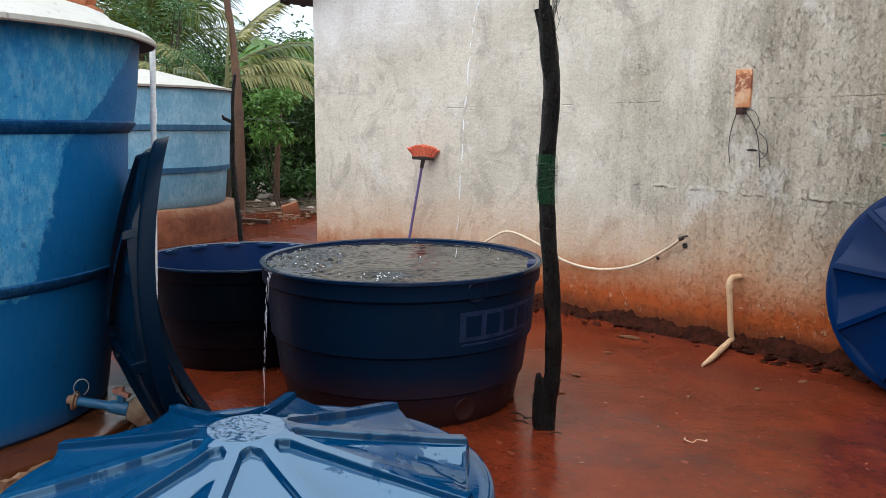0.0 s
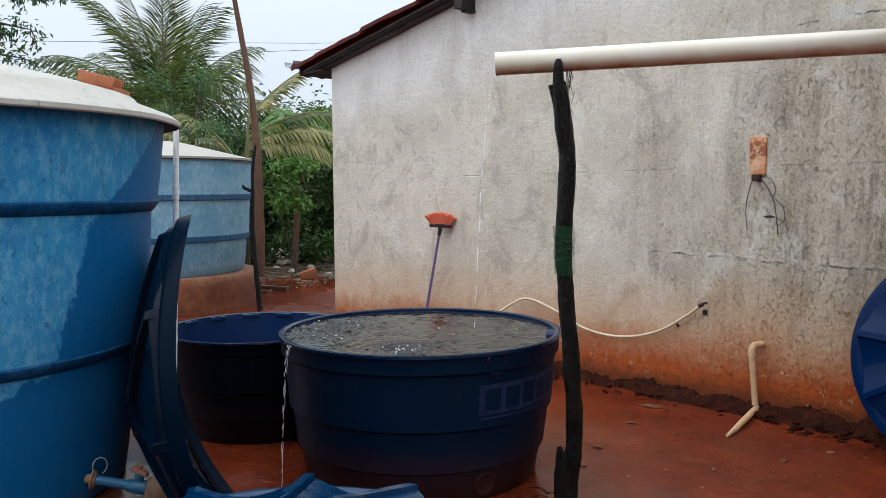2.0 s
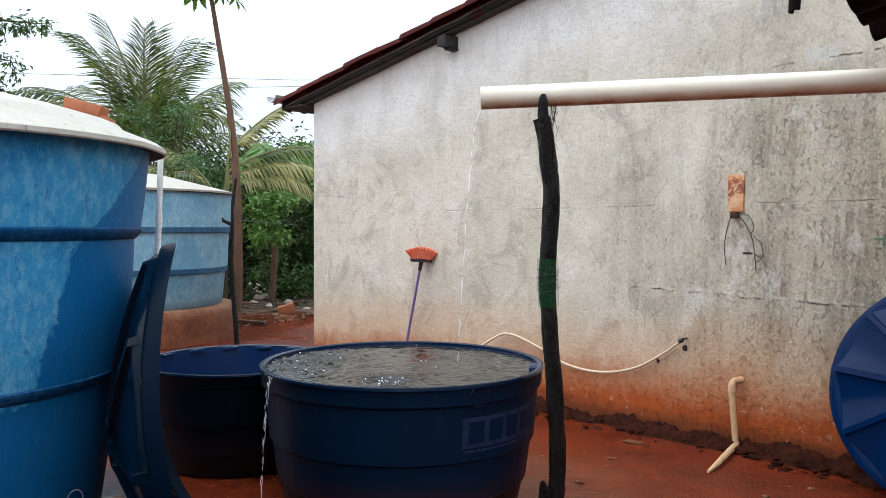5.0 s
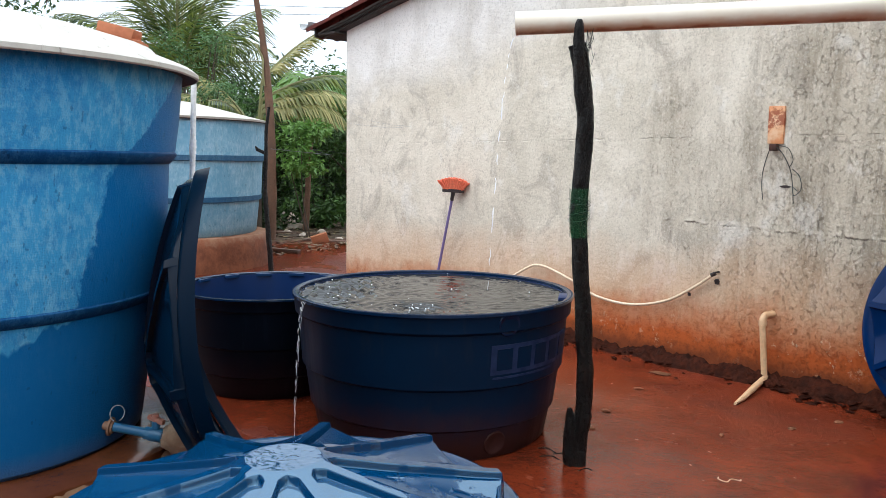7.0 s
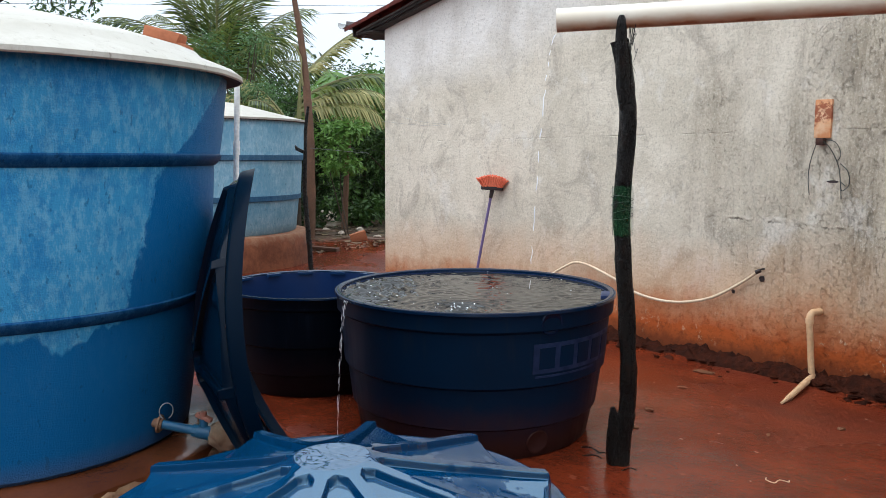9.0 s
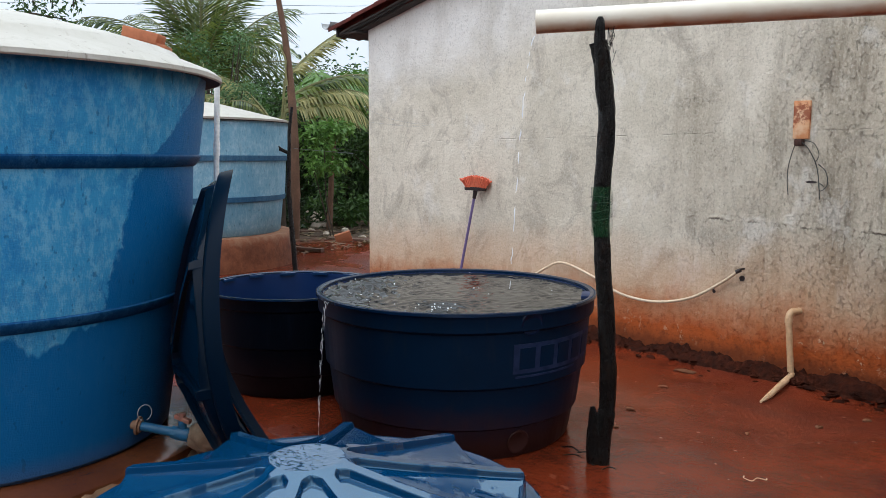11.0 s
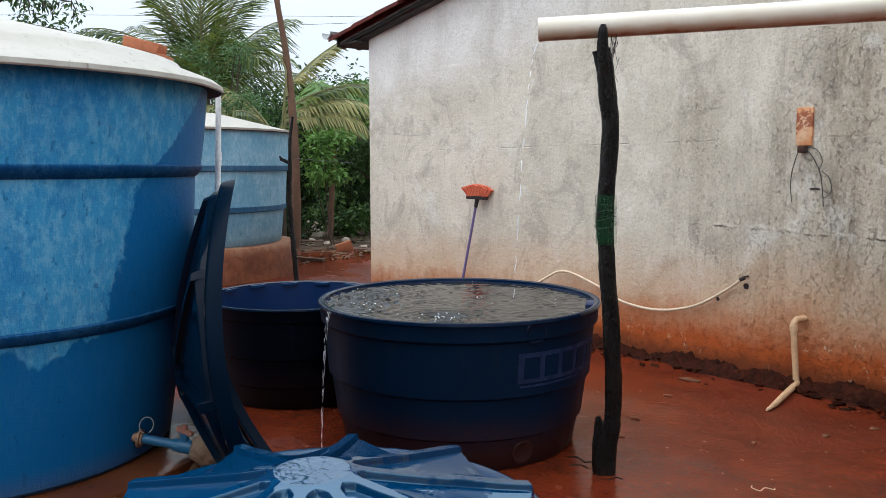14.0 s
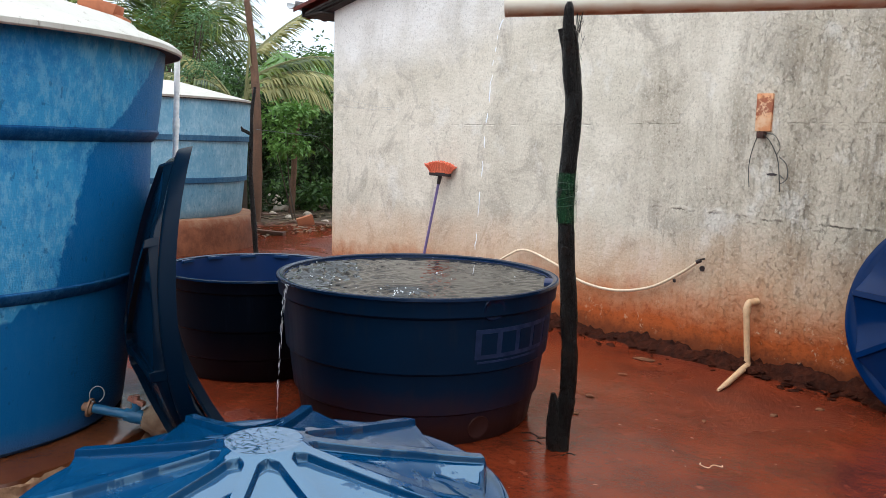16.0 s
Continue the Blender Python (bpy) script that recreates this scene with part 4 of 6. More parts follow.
def pipe_material():
    n = Nodes("cream_pipe_shaded_below", 0.32, coords="World")
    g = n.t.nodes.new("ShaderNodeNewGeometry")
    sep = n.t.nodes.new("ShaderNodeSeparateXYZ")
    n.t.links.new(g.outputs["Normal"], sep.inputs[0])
    # downward faces turn tan, then red-brown: underside shading painted in along with mud
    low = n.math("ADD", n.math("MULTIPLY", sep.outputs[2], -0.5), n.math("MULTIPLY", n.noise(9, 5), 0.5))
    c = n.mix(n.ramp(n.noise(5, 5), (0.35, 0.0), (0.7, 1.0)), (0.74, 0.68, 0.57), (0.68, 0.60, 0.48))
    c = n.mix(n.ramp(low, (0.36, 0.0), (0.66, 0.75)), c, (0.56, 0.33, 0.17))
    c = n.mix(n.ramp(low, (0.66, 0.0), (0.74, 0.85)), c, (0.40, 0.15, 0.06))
    return n.done(c, n.noise(60, 3), 0.05, 0.002)


M["pipe"] = pipe_material()
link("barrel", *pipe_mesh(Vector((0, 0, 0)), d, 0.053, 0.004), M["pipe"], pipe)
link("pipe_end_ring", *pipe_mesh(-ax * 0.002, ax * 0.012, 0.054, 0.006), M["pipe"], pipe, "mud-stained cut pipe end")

post = thing("forked_post", (-2.36, 2.99, 0), "crooked charred wooden post holding up a pipe", "post")
M["green_tape"] = grainy("faded_green_plastic", (0.012, 0.10, 0.035), (0.03, 0.16, 0.06), 0.12, 8, 50, 0.3, 0.003)
M["green_tape"].node_tree.nodes["Principled BSDF"].inputs["Alpha"].default_value = 0.30
M["green_paint"] = grainy("faded_green_paint", (0.06, 0.16, 0.09), (0.14, 0.22, 0.15), 0.7, 20, 60, 0.2, 0.002)
M["wire"] = grainy("rusty_wire", (0.055, 0.065, 0.065), (0.03, 0.03, 0.028), 0.5, 20, 90, 0.1, 0.001)
o = Vector((-2.36, 2.99, 0))
line = [(-2.352, 2.988, -0.15), (-2.352, 2.988, 0.0), (-2.348, 2.993, 0.16), (-2.339, 3.002, 0.31), (-2.337, 3.003, 0.445), (-2.352, 2.988, 0.72), (-2.366, 2.974, 0.99), (-2.378, 2.961, 1.26), (-2.368, 2.972, 1.52), (-2.365, 2.974, 1.65), (-2.378, 2.961, 1.82), (-2.396, 2.942, 1.96), (-2.40, 2.935, 1.99)]
pts = [p - o for p in smooth_line(line, 9)]
n = len(pts)
rad = [(0.044 if p.z < 0.25 else 0.039) * (1 + 0.05 * noise.noise(p * 5)) for p in pts]
link("trunk", *tube(pts, rad, 24, 0.22), M["bark"], post, "charred black bark", smooth=60)
tine = smooth_line([(-2.372, 2.955, 1.68), (-2.366, 2.925, 1.86), (-2.352, 2.892, 1.98), (-2.342, 2.880, 2.09)], 6)
link("fork_tine", *tube([p - o for p in tine], [0.022, 0.028, 0.031, 0.033, 0.033, 0.032, 0.031, 0.03, 0.029, 0.028, 0.027, 0.026, 0.025, 0.024, 0.023, 0.022, 0.021, 0.019, 0.010], 12, 0.2), M["bark"], post)
stub = smooth_line([(-2.370, 2.962, 0.0), (-2.372, 2.960, 0.12), (-2.378, 2.956, 0.20), (-2.384, 2.950, 0.275)], 5)
link("broken_stub", *tube([p - o for p in stub], [0.038, 0.038, 0.038, 0.037, 0.037, 0.036, 0.035, 0.034, 0.033, 0.031, 0.029, 0.026, 0.023, 0.019, 0.015, 0.010], 10, 0.35), M["bark"], post, "splintered stub at the post's foot")


def sleeve(p0, p1, r, wob=0.1, seg=28, open_by=0.4):
    vs, fs = [], []
    m = 8
    for k in range(m + 1):
        p = p0.lerp(p1, k / m)
        for i in range(seg + 1):
            t = open_by + (2 * math.pi - open_by * 0.6) * i / seg
            rr = r * (1 + wob * noise.noise((math.cos(t) * 2, math.sin(t) * 2, k * 0.7))) + (0.02 * max(0, (i - seg + 4) / 4))
            vs.append((p.x + rr * math.cos(t), p.y + rr * math.sin(t), p.z))
    for k in range(m):
        for i in range(seg):
            fs.append((k * (seg + 1) + i, k * (seg + 1) + i + 1, (k + 1) * (seg + 1) + i + 1, (k + 1) * (seg + 1) + i))
    return vs, fs


link("plastic_wrap", *sleeve(Vector((-0.012, -0.024, 1.10)), Vector((-0.018, -0.028, 1.33)), 0.0455, open_by=3.4), M["green_tape"], post, "torn green plastic bottle wrapped round the post")
random.seed(12)
for k in range(4):
    z = 1.19 + 0.028 * k
    loop = [(-0.015 + 0.051 * math.cos(t), -0.026 + 0.051 * math.sin(t), z + 0.014 * math.sin(t + k)) for t in np.linspace(0, 2 * math.pi, 25)]
    link("binding", *tube(loop, 0.0013, 5, caps=False), M["wire"], post)
for k in range(4):
    c = Vector((0.004, -0.022, 1.97))
    loop = [c + Vector((random.uniform(-0.03, 0.05), random.uniform(-0.03, 0.05), random.uniform(-0.13, 0.13))) for _ in range(4)]
    link("wire_end", *tube(smooth_line([(0.012, -0.045, 2.06)] + loop, 5), 0.0013, 5), M["wire"], post)

# ---- water ----
def water_material(name, colour, rough=0.04):
    n = Nodes(name, rough, spec=0.16)
    return n.done(n.mix(n.noise(2.5, 4), colour, tuple(0.75 * v for v in colour)), n.noise(30, 3), 0.12, 0.004)


M["water"] = water_material("rippled_grey_water", (0.022, 0.022, 0.021))
M["splash"] = Nodes("falling_water", 0.08).done((0.92, 0.94, 0.96))
M["splash"].node_tree.nodes["Principled BSDF"].inputs["Transmission Weight"].default_value = 0.15


def water_disc(R, seed, waves, amp):
    rnd = random.Random(seed)
    cen = []
    for _ in range(waves):
        a, q = rnd.uniform(0, 6.283), R * math.sqrt(rnd.random())
        cen.append((q * math.cos(a), q * math.sin(a), rnd.uniform(0.02, 0.09), rnd.uniform(60, 150), rnd.uniform(0.4, 1.0)))
    # the pipe's jet, and the spill over the brim
    cen += [(0.36, -0.42, 0.20, 120, 3.0), (-0.25, -0.55, 0.26, 85, 3.0), (-0.45, -0.38, 0.24, 100, 3.2), (-0.56, -0.15, 0.22, 90, 2.6), (-0.38, -0.30, 0.2, 70, 2.4)]
    vs, fs = [(0, 0, 0)], []
    rings, seg = 96, 220
    cx = np.array(cen)
    for k in range(1, rings + 1):
        r = R * k / rings
        for i in range(seg):
            t = 2 * math.pi * i / seg
            x, y = r * math.cos(t), r * math.sin(t)
            dd = np.hypot(x - cx[:, 0], y - cx[:, 1])
            z = float((amp * cx[:, 4] * np.cos(cx[:, 3] * dd) * np.exp(-(dd / cx[:, 2]) ** 2)).sum())
            z += amp * 0.35 * noise.noise((x * 22, y * 22, 1)) + amp * 0.8 * noise.noise((x * 9, y * 9, 4))
            vs.append((x, y, z))
    for i in range(seg):
        fs.append((0, 1 + i, 1 + (i + 1) % seg))
    for k in range(rings - 1):
        for i in range(seg):
            j = (i + 1) % seg
            fs.append((1 + k * seg + i, 1 + (k + 1) * seg + i, 1 + (k + 1) * seg + j, 1 + k * seg + j))
    return vs, fs


wat = link("water", *water_disc(0.732, 3, 150, 0.0024), M["water"], smooth=180)
wat.location = (-3.266, 2.844, 0.731)
tagged(wat, "grey rippling rainwater filling the tank", "water", kind="stuff")
wat2 = link("water", *water_disc(0.50, 5, 30, 0.001), M["water"], smooth=180)
wat2.location = (-4.60, 2.62, 0.12)
tagged(wat2, "shallow dark water in the tank's bottom", "water", kind="stuff")


def falling(a, v, z_end, r, seed, broken=0.5):
    """Thrown water that breaks into strands and drops."""
    rnd = random.Random(seed)
    out, t, run = [], 0.0, []
    while True:
        p = Vector(a) + Vector(v) * t + Vector((0, 0, -4.9 * t * t))
        if p.z < z_end:
            break
        p += Vector((rnd.gauss(0, 1), rnd.gauss(0, 1), 0)) * 0.0018 * min(1, t * 4)
        run.append(p)
        if len(run) > 2 and rnd.random() < broken * min(1, 0.25 + t * 2):
            out.append(run)
            run, t = [], t + 0.012
        t += 0.010 / max(0.4, 9.8 * t) ** 0.5
    out.append(run)
    pieces = []
    for q in out:
        if len(q) > 1:
            pieces.append(tube(q, [r * (0.35 if i in (0, len(q) - 1) else rnd.uniform(0.6, 1.2)) for i in range(len(q))], 6))
    return joined(pieces)


j1 = link("water_jet", *falling((-2.625, 2.762, 2.024), (-0.17, -0.12, 0), 0.74, 0.0028, 2, 0.6), M["splash"])
tagged(j1, "thin broken trickle of rainwater from the pipe", "water", kind="stuff")
spill = joined([falling((-3.37 + 0.014 * k, 2.075, 0.748), (-0.07 - 0.03 * k, -0.10, 0.0), 0.02, 0.0026 - 0.0006 * k, 20 + k, 0.55) for k in range(3)])
j2 = link("water_spill", *spill, M["splash"])
tagged(j2, "water spilling over the tank's brim", "water", kind="stuff")
random.seed(31)
drops = []
ball = lathe([(0, -1), (0.7, -0.7), (1, 0), (0.7, 0.7), (0, 1)], 8)
for k in range(9):
    a, q = random.uniform(0, 6.283), 0.72 * math.sqrt(random.random())
    s = random.uniform(0.0018, 0.005)
    drops.append(placed(ball, Matrix.Translation((-3.266 + q * math.cos(a), 2.844 + q * math.sin(a), 0.734 + random.uniform(0, 0.012) + (0.05 * random.random() if random.random() < 0.2 else 0))) @ Matrix.Scale(s, 4)))
for k in range(18):
    s = random.uniform(0.0015, 0.005)
    drops.append(placed(ball, Matrix.Translation((-2.90 + random.gauss(0, 0.09), 2.42 + random.gauss(0, 0.06), 0.735 + abs(random.gauss(0, 0.015)))) @ Matrix.Scale(s, 4)))
for k in range(14):
    s, u = random.uniform(0.001, 0.0032), random.random()
    drops.append(placed(ball, Matrix.Translation((-3.80 + 0.62 * u + random.gauss(0, 0.05), 2.50 - 0.30 * u + random.gauss(0, 0.05), 0.733 + random.uniform(0, 0.006))) @ Matrix.Diagonal((s * 2.2, s * 2.2, s * 0.8, 1))))
tagged(link("splash_drops", *joined(drops), M["splash"]), "drops and bubbles where rain strikes the water", "water", kind="stuff")

# faded print on the big tank, and its overflow notch
def curved_plate(a0, a1, z0, z1, r0, r1, seg=8):
    vs, fs = [], []
    for i in range(seg + 1):
        t = a0 + (a1 - a0) * i / seg
        for z, r in ((z0, r0), (z1, r1)):
            for q in (0, 0.0025):
                vs.append(((r + q) * math.cos(t), (r + q) * math.sin(t), z))
    for i in range(seg):
        k, m = 4 * i, 4 * i + 4
        fs += [(k + 1, m + 1, m + 3, k + 3), (k, k + 2, m + 2, m), (k, m, m + 1, k + 1), (k + 2, k + 3, m + 3, m + 2)]
    fs += [(0, 1, 3, 2), (4 * seg, 4 * seg + 2, 4 * seg + 3, 4 * seg + 1)]
    return vs, fs


def skin(z):
    return 0.622 + 0.086 + 0.020 * (z - 0.384) / 0.261


A0, A1 = radians(-19), radians(31)
link("print_panel", *curved_plate(A0, A1, 0.447, 0.592, skin(0.447), skin(0.592), 20), M["logo"], big_tub, "faded paler printed panel")
for k in range(5):
    a = A0 + 0.045 + 0.165 * k
    link("print_block", *curved_plate(a, a + 0.12, 0.468, 0.572, skin(0.468) + 0.002, skin(0.572) + 0.002, 6), M["navy"], big_tub, "dark worn printed block")
link("print_bar", *curved_plate(A0 + 0.02, A0 + 0.6, 0.425, 0.435, skin(0.425), skin(0.435), 12), M["logo"], big_tub, "row of tiny worn print")
boss = link("boss", *lathe([(0.062, 0), (0.058, 0.006), (0.05, 0.006), (0.046, 0.003), (0, 0.003)], 32), M["navy_plain"], big_tub, "round moulded outlet boss")
t = radians(-12.5)
boss.matrix_basis = Matrix.Translation((0.742 * math.cos(t), 0.742 * math.sin(t), 0.693)) @ Matrix.Rotation(t, 4, "Z") @ Matrix.Rotation(radians(90 + 10), 4, "Y") 
boss2 = link("boss", *lathe([(0.062, 0), (0.058, 0.006), (0.05, 0.006), (0.046, 0.003), (0, 0.003)], 32), M["navy"], big_tub, "round moulded outlet boss")
boss2.matrix_basis = Matrix.Translation((0.636 * math.cos(t), 0.636 * math.sin(t), 0.085)) @ Matrix.Rotation(t, 4, "Z") @ Matrix.Rotation(radians(90 + 10), 4, "Y")
nt = part("overflow_notch", box_bm(0.05, 0.16, 0.055, 0.008), M["navy_in"], big_tub, "moulded overflow box inside the rim")
t = radians(38)
nt.matrix_basis = Matrix.Translation((0.705 * math.cos(t), 0.705 * math.sin(t), 0.692)) @ Matrix.Rotation(t, 4, "Z")
M["tab"] = plastic("glossy_blue_plastic", (0.010, 0.035, 0.10), (0.008, 0.026, 0.07), 0.08, 0.4, 3.0, 0.7)
for k in range(9):
    t = radians(60 + 24 * k)
    tab = part("rim_tab", box_bm(0.014, 0.11, 0.022, 0.004), M["tab"], small_tub, "wet glossy moulded tab inside the rim")
    tab.matrix_basis = Matrix.Translation((0.556 * math.cos(t), 0.556 * math.sin(t), 0.604)) @ Matrix.Rotation(t, 4, "Z")

# ---- on and by the tall tank ----
M["blue_pipe"] = plastic("blue_pipe_plastic", (0.012, 0.13, 0.26), (0.02, 0.08, 0.16), 0.35, 0.6, 12)
M["rusty"] = grainy("rusty_flange", (0.28, 0.12, 0.06), (0.36, 0.22, 0.14), 0.7, 25, 90, 0.4, 0.003)
M["tap"] = grainy("faded_red_tap", (0.45, 0.16, 0.11), (0.38, 0.22, 0.16), 0.5, 20, 80, 0.3, 0.002)
M["rag"] = grainy("muddy_cloth", (0.34, 0.25, 0.17), (0.22, 0.12, 0.07), 0.9, 9, 90, 0.5, 0.004)
V0 = Vector((-3.162, 1.052, 0.392))
axv = Vector((0.10, 0.115, -0.028)).normalized()
out = thing("outlet_pipe", V0, "blue outlet pipe with a red tap at the tank's foot", "pipe")


def along(a, b, r, seg=20):
    return tube([axv * a, axv * b], r, seg)


link("flange", *joined([along(-0.05, 0.02, 0.018), along(0.004, 0.013, 0.037), along(0.013, 0.022, 0.026)]), M["rusty"], out, "rusty collar on the tank wall")
link("pipe", *along(0.012, 0.26, 0.0185), M["blue_pipe"], out, "blue plastic pipe")
link("valve_body", *joined([along(0.145, 0.165, 0.026, 8), along(0.165, 0.215, 0.028), along(0.215, 0.240, 0.026, 8), tube([axv * 0.19, axv * 0.19 + Vector((0, 0, 0.055))], 0.016, 14)]), M["blue_pipe"], out)
hd = part("tap_handle", box_bm(0.075, 0.022, 0.02, 0.006), M["tap"], out, "chipped red tap handle")
hd.matrix_basis = Matrix.Translation(axv * 0.19 + Vector((0, 0, 0.052))) @ Matrix.Rotation(0.5, 4, "Z") @ Matrix.Rotation(0.25, 4, "Y")
knob = link("tap_stem", *tube([axv * 0.19 + Vector((0, 0, 0.05)), axv * 0.19 + Vector((0, 0, 0.085))], [0.012, 0.014], 12), M["tap"], hd)
knob.matrix_parent_inverse = hd.matrix_basis.inverted()
loop = [(0.02 + 0.0, 0.0 + 0.028 * math.cos(t), 0.062 + 0.032 * math.sin(t)) for t in np.linspace(-1.3, 4.2, 22)]
link("wire_loop", *tube([Vector(q) + axv * 0.03 for q in loop], 0.0022, 6), M["zinc"], out, "loop of bright wire")
bm = bmesh.new()
bmesh.ops.create_icosphere(bm, subdivisions=4, radius=1)
for v in bm.verts:
    c = v.co.copy()
    f = 1 + 0.22 * noise.noise(c * 2.1) + 0.14 * noise.noise(c * 5) + 0.06 * noise.noise(c * 11)
    v.co = Vector((c.x * 0.075, c.y * 0.05, c.z * 0.062)) * f
    v.co.z -= 0.25 * max(0, c.x) * 0.09
rg = part("rag", bm, M["rag"], None, smooth=80)
rg.matrix_world = Matrix.Translation(V0 + axv * 0.285 + Vector((0, 0, 0.008))) @ Matrix.Rotation(math.atan2(axv.y, axv.x), 4, "Z")
tagged(rg, "wet muddy cloth knotted over the pipe's end", "cloth")
# fired-clay pieces that weigh the white lid down
for k, (x, y, z, a, l) in enumerate(((-3.640, 1.335, 1.917, 0.86, 0.175), (-3.650, 1.318, 1.969, 0.80, 0.16))):
    bm = box_bm(l, 0.10, 0.052 if k == 0 else 0.046, 0.006, True, 0.003)
    b = part("brick", bm, M["brick"], None)
    b.matrix_world = Matrix.Translation((x, y, z)) @ Matrix.Rotation(a, 4, "Z") @ Matrix.Rotation(0.26, 4, "Y")
    tagged(b, "orange fired-clay slab weighing down the white lid", "brick", "bricks")
# standing pipe behind the tall tank
vp = thing("vent_pipe", (-3.855, 1.745, 0), "thin white plastic pipe standing beside the blue tank", "pipe")
link("lower_tube", *tube([(-0.035, -0.045, 0), (0.0025, 0.0, 1.50)], 0.0138, 20), M["pvc_white"], vp)
link("upper_tube", *tube([(0.0026, 0.0001, 1.502), (0.008, 0.009, 1.83)], 0.0138, 20), M["pvc_white"], vp)
link("coupling", *joined([tube([(0.0016, -0.001, 1.465), (0.0034, 0.001, 1.535)], 0.0165, 20), tube([(0.0024, 0.0, 1.496), (0.0026, 0.0, 1.504)], 0.0178, 20)]), M["pvc_white"], vp)
rp = link("rusty_rod", *tube(smooth_line([(-3.74, 1.53, 0.80), (-3.735, 1.50, 0.62), (-3.715, 1.49, 0.42), (-3.69, 1.50, 0.375), (-3.63, 1.54, 0.372)], 5), 0.011, 10), M["rusty"])
tagged(rp, "bent rusty pipe rising from the slab", "pipe")

# ---- against the house wall ----
M["bristle"] = grainy("coral_bristles", (0.90, 0.25, 0.14), (0.82, 0.16, 0.085), 0.6, 12, 70, 0.3, 0.003)
M["purple"] = plastic("purple_handle", (0.15, 0.11, 0.26), (0.10, 0.08, 0.17), 0.4, 0.5, 10)
M["black"] = plastic("dark_plastic", (0.02, 0.012, 0.012), (0.03, 0.02, 0.018), 0.45)
broom = thing("broom", (-5.66, 4.93, 0.04), "orange-bristled broom standing upside down against the wall", "broom")
b0, b1 = Vector((0, 0, 0)), Vector((0.185, 0.09, 1.09))
link("handle", *tube([b0, b1], 0.0125, 14), M["purple"], broom, "thin purple handle")
link("ferrule", *tube([b0.lerp(b1, 0.955), b1 + (b1 - b0).normalized() * 0.03], [0.017, 0.021], 14), M["black"], broom)
head = Matrix.Translation(b1 + Vector((0.006, 0, 0.045))) @ Matrix.Rotation(radians(44), 4, "Z") @ Matrix.Rotation(0.05, 4, "Y")
bar = link("head", *placed(lathe([(0, -0.02), (0.05, -0.02), (0.052, 0.0), (0.05, 0.012), (0, 0.012)], 24), head @ Matrix.Diagonal((2.0, 0.65, 1, 1))), M["black"], broom, "dark brush head")
random.seed(5)
tufts = []
for ix in range(15):
    for iy in range(4):
        u, v = (ix - 7) / 7, (iy - 1.5) / 1.5
        foot = head @ Vector((0.088 * u, 0.024 * v, 0.008))
        for q in range(3):
            spread = Vector((0.135 * u + random.uniform(-0.012, 0.012), 0.05 * v + random.uniform(-0.01, 0.01), 0.112 - 0.035 * u * u + random.uniform(-0.012, 0.010)))
            top = head @ spread
            tufts.append(tube([foot, foot.lerp(top, 0.5) + Vector((0, 0, 0.01)), top], [0.006, 0.0085, 0.0075], 5))
link("bristles", *joined(tufts), M["bristle"], broom, "bright orange splayed bristles")

M["hose"] = grainy("yellowed_hose", (0.72, 0.60, 0.44), (0.64, 0.48, 0.33), 0.4, 6, 60, 0.1, 0.002)
hose = thing("hose", (-2.829, 5.11, 0.697), "slack pale yellow hose looped along the wall", "hose")
line = [(-4.95, 4.75, 0.12), (-4.80, 4.95, 0.36), (-4.60, 5.04, 0.525), (-4.42, 5.06, 0.585), (-4.10, 5.06, 0.506), (-3.84, 5.065, 0.405), (-3.52, 5.065, 0.384), (-3.22, 5.07, 0.452), (-2.99, 5.075, 0.585), (-2.845, 5.06, 0.690)]
link("tube", *tube([p - Vector((-2.829, 5.11, 0.697)) for p in smooth_line(line, 10)], 0.0105, 12), M["hose"], hose)
link("clamp", *joined([tube([(-0.03, -0.052, -0.012), (0.0, -0.046, 0.004)], 0.0145, 12), tube([(0, 0.02, 0.01), (0.0, -0.055, 0.01)], 0.007, 10)]), M["black"], hose, "dark hook and clamp in the wall")
for x, z, r in ((-2.841, 0.638, 0.021), (-3.05, 0.521, 0.013), (-3.06, 0.535, 0.010)):
    h = link("wall_hole", *placed(lathe([(r, 0), (r * 0.8, 0.005), (0, 0.002)], 14, wobble=0.25), Matrix.Translation((x, WALL_Y - 0.001, z)) @ Matrix.Rotation(math.pi / 2, 4, "X")), M["black"])
    tagged(h, "small dark hole in the plaster", "hole", "holes in the wall")

M["drain"] = grainy("muddy_tan_pvc", (0.70, 0.48, 0.29), (0.54, 0.30, 0.15), 0.45, 9, 45, 0.1, 0.002)
drain = thing("drain_pipe", (-2.44, WALL_Y, 0.46), "mud-stained cream drain pipe bent out of the wall", "pipe")
o = Vector((-2.44, WALL_Y, 0.46))
link("elbow", *tube([Vector(q) for q in ((0.012, 0.03, 0.012), (0.008, -0.05, 0.012))] + [Vector((-0.006 - 0.004 * s, -0.05 - 0.04 * math.sin(s), 0.012 - 0.04 * (1 - math.cos(s)))) for s in np.linspace(0.3, 1.57, 6)], 0.0225, 18), M["drain"], drain)
link("socket", *tube([(-0.012, -0.09, -0.025), (-0.01, -0.09, -0.058)], 0.0255, 18), M["drain"], drain)
link("downpipe", *tube([(-0.012, -0.09, -0.05), (0.018, -0.082, -0.405)], 0.020, 18), M["drain"], drain)
link("foot_socket", *tube([(0.017, -0.082, -0.39), (0.019, -0.083, -0.425)], 0.0245, 18), M["drain"], drain)
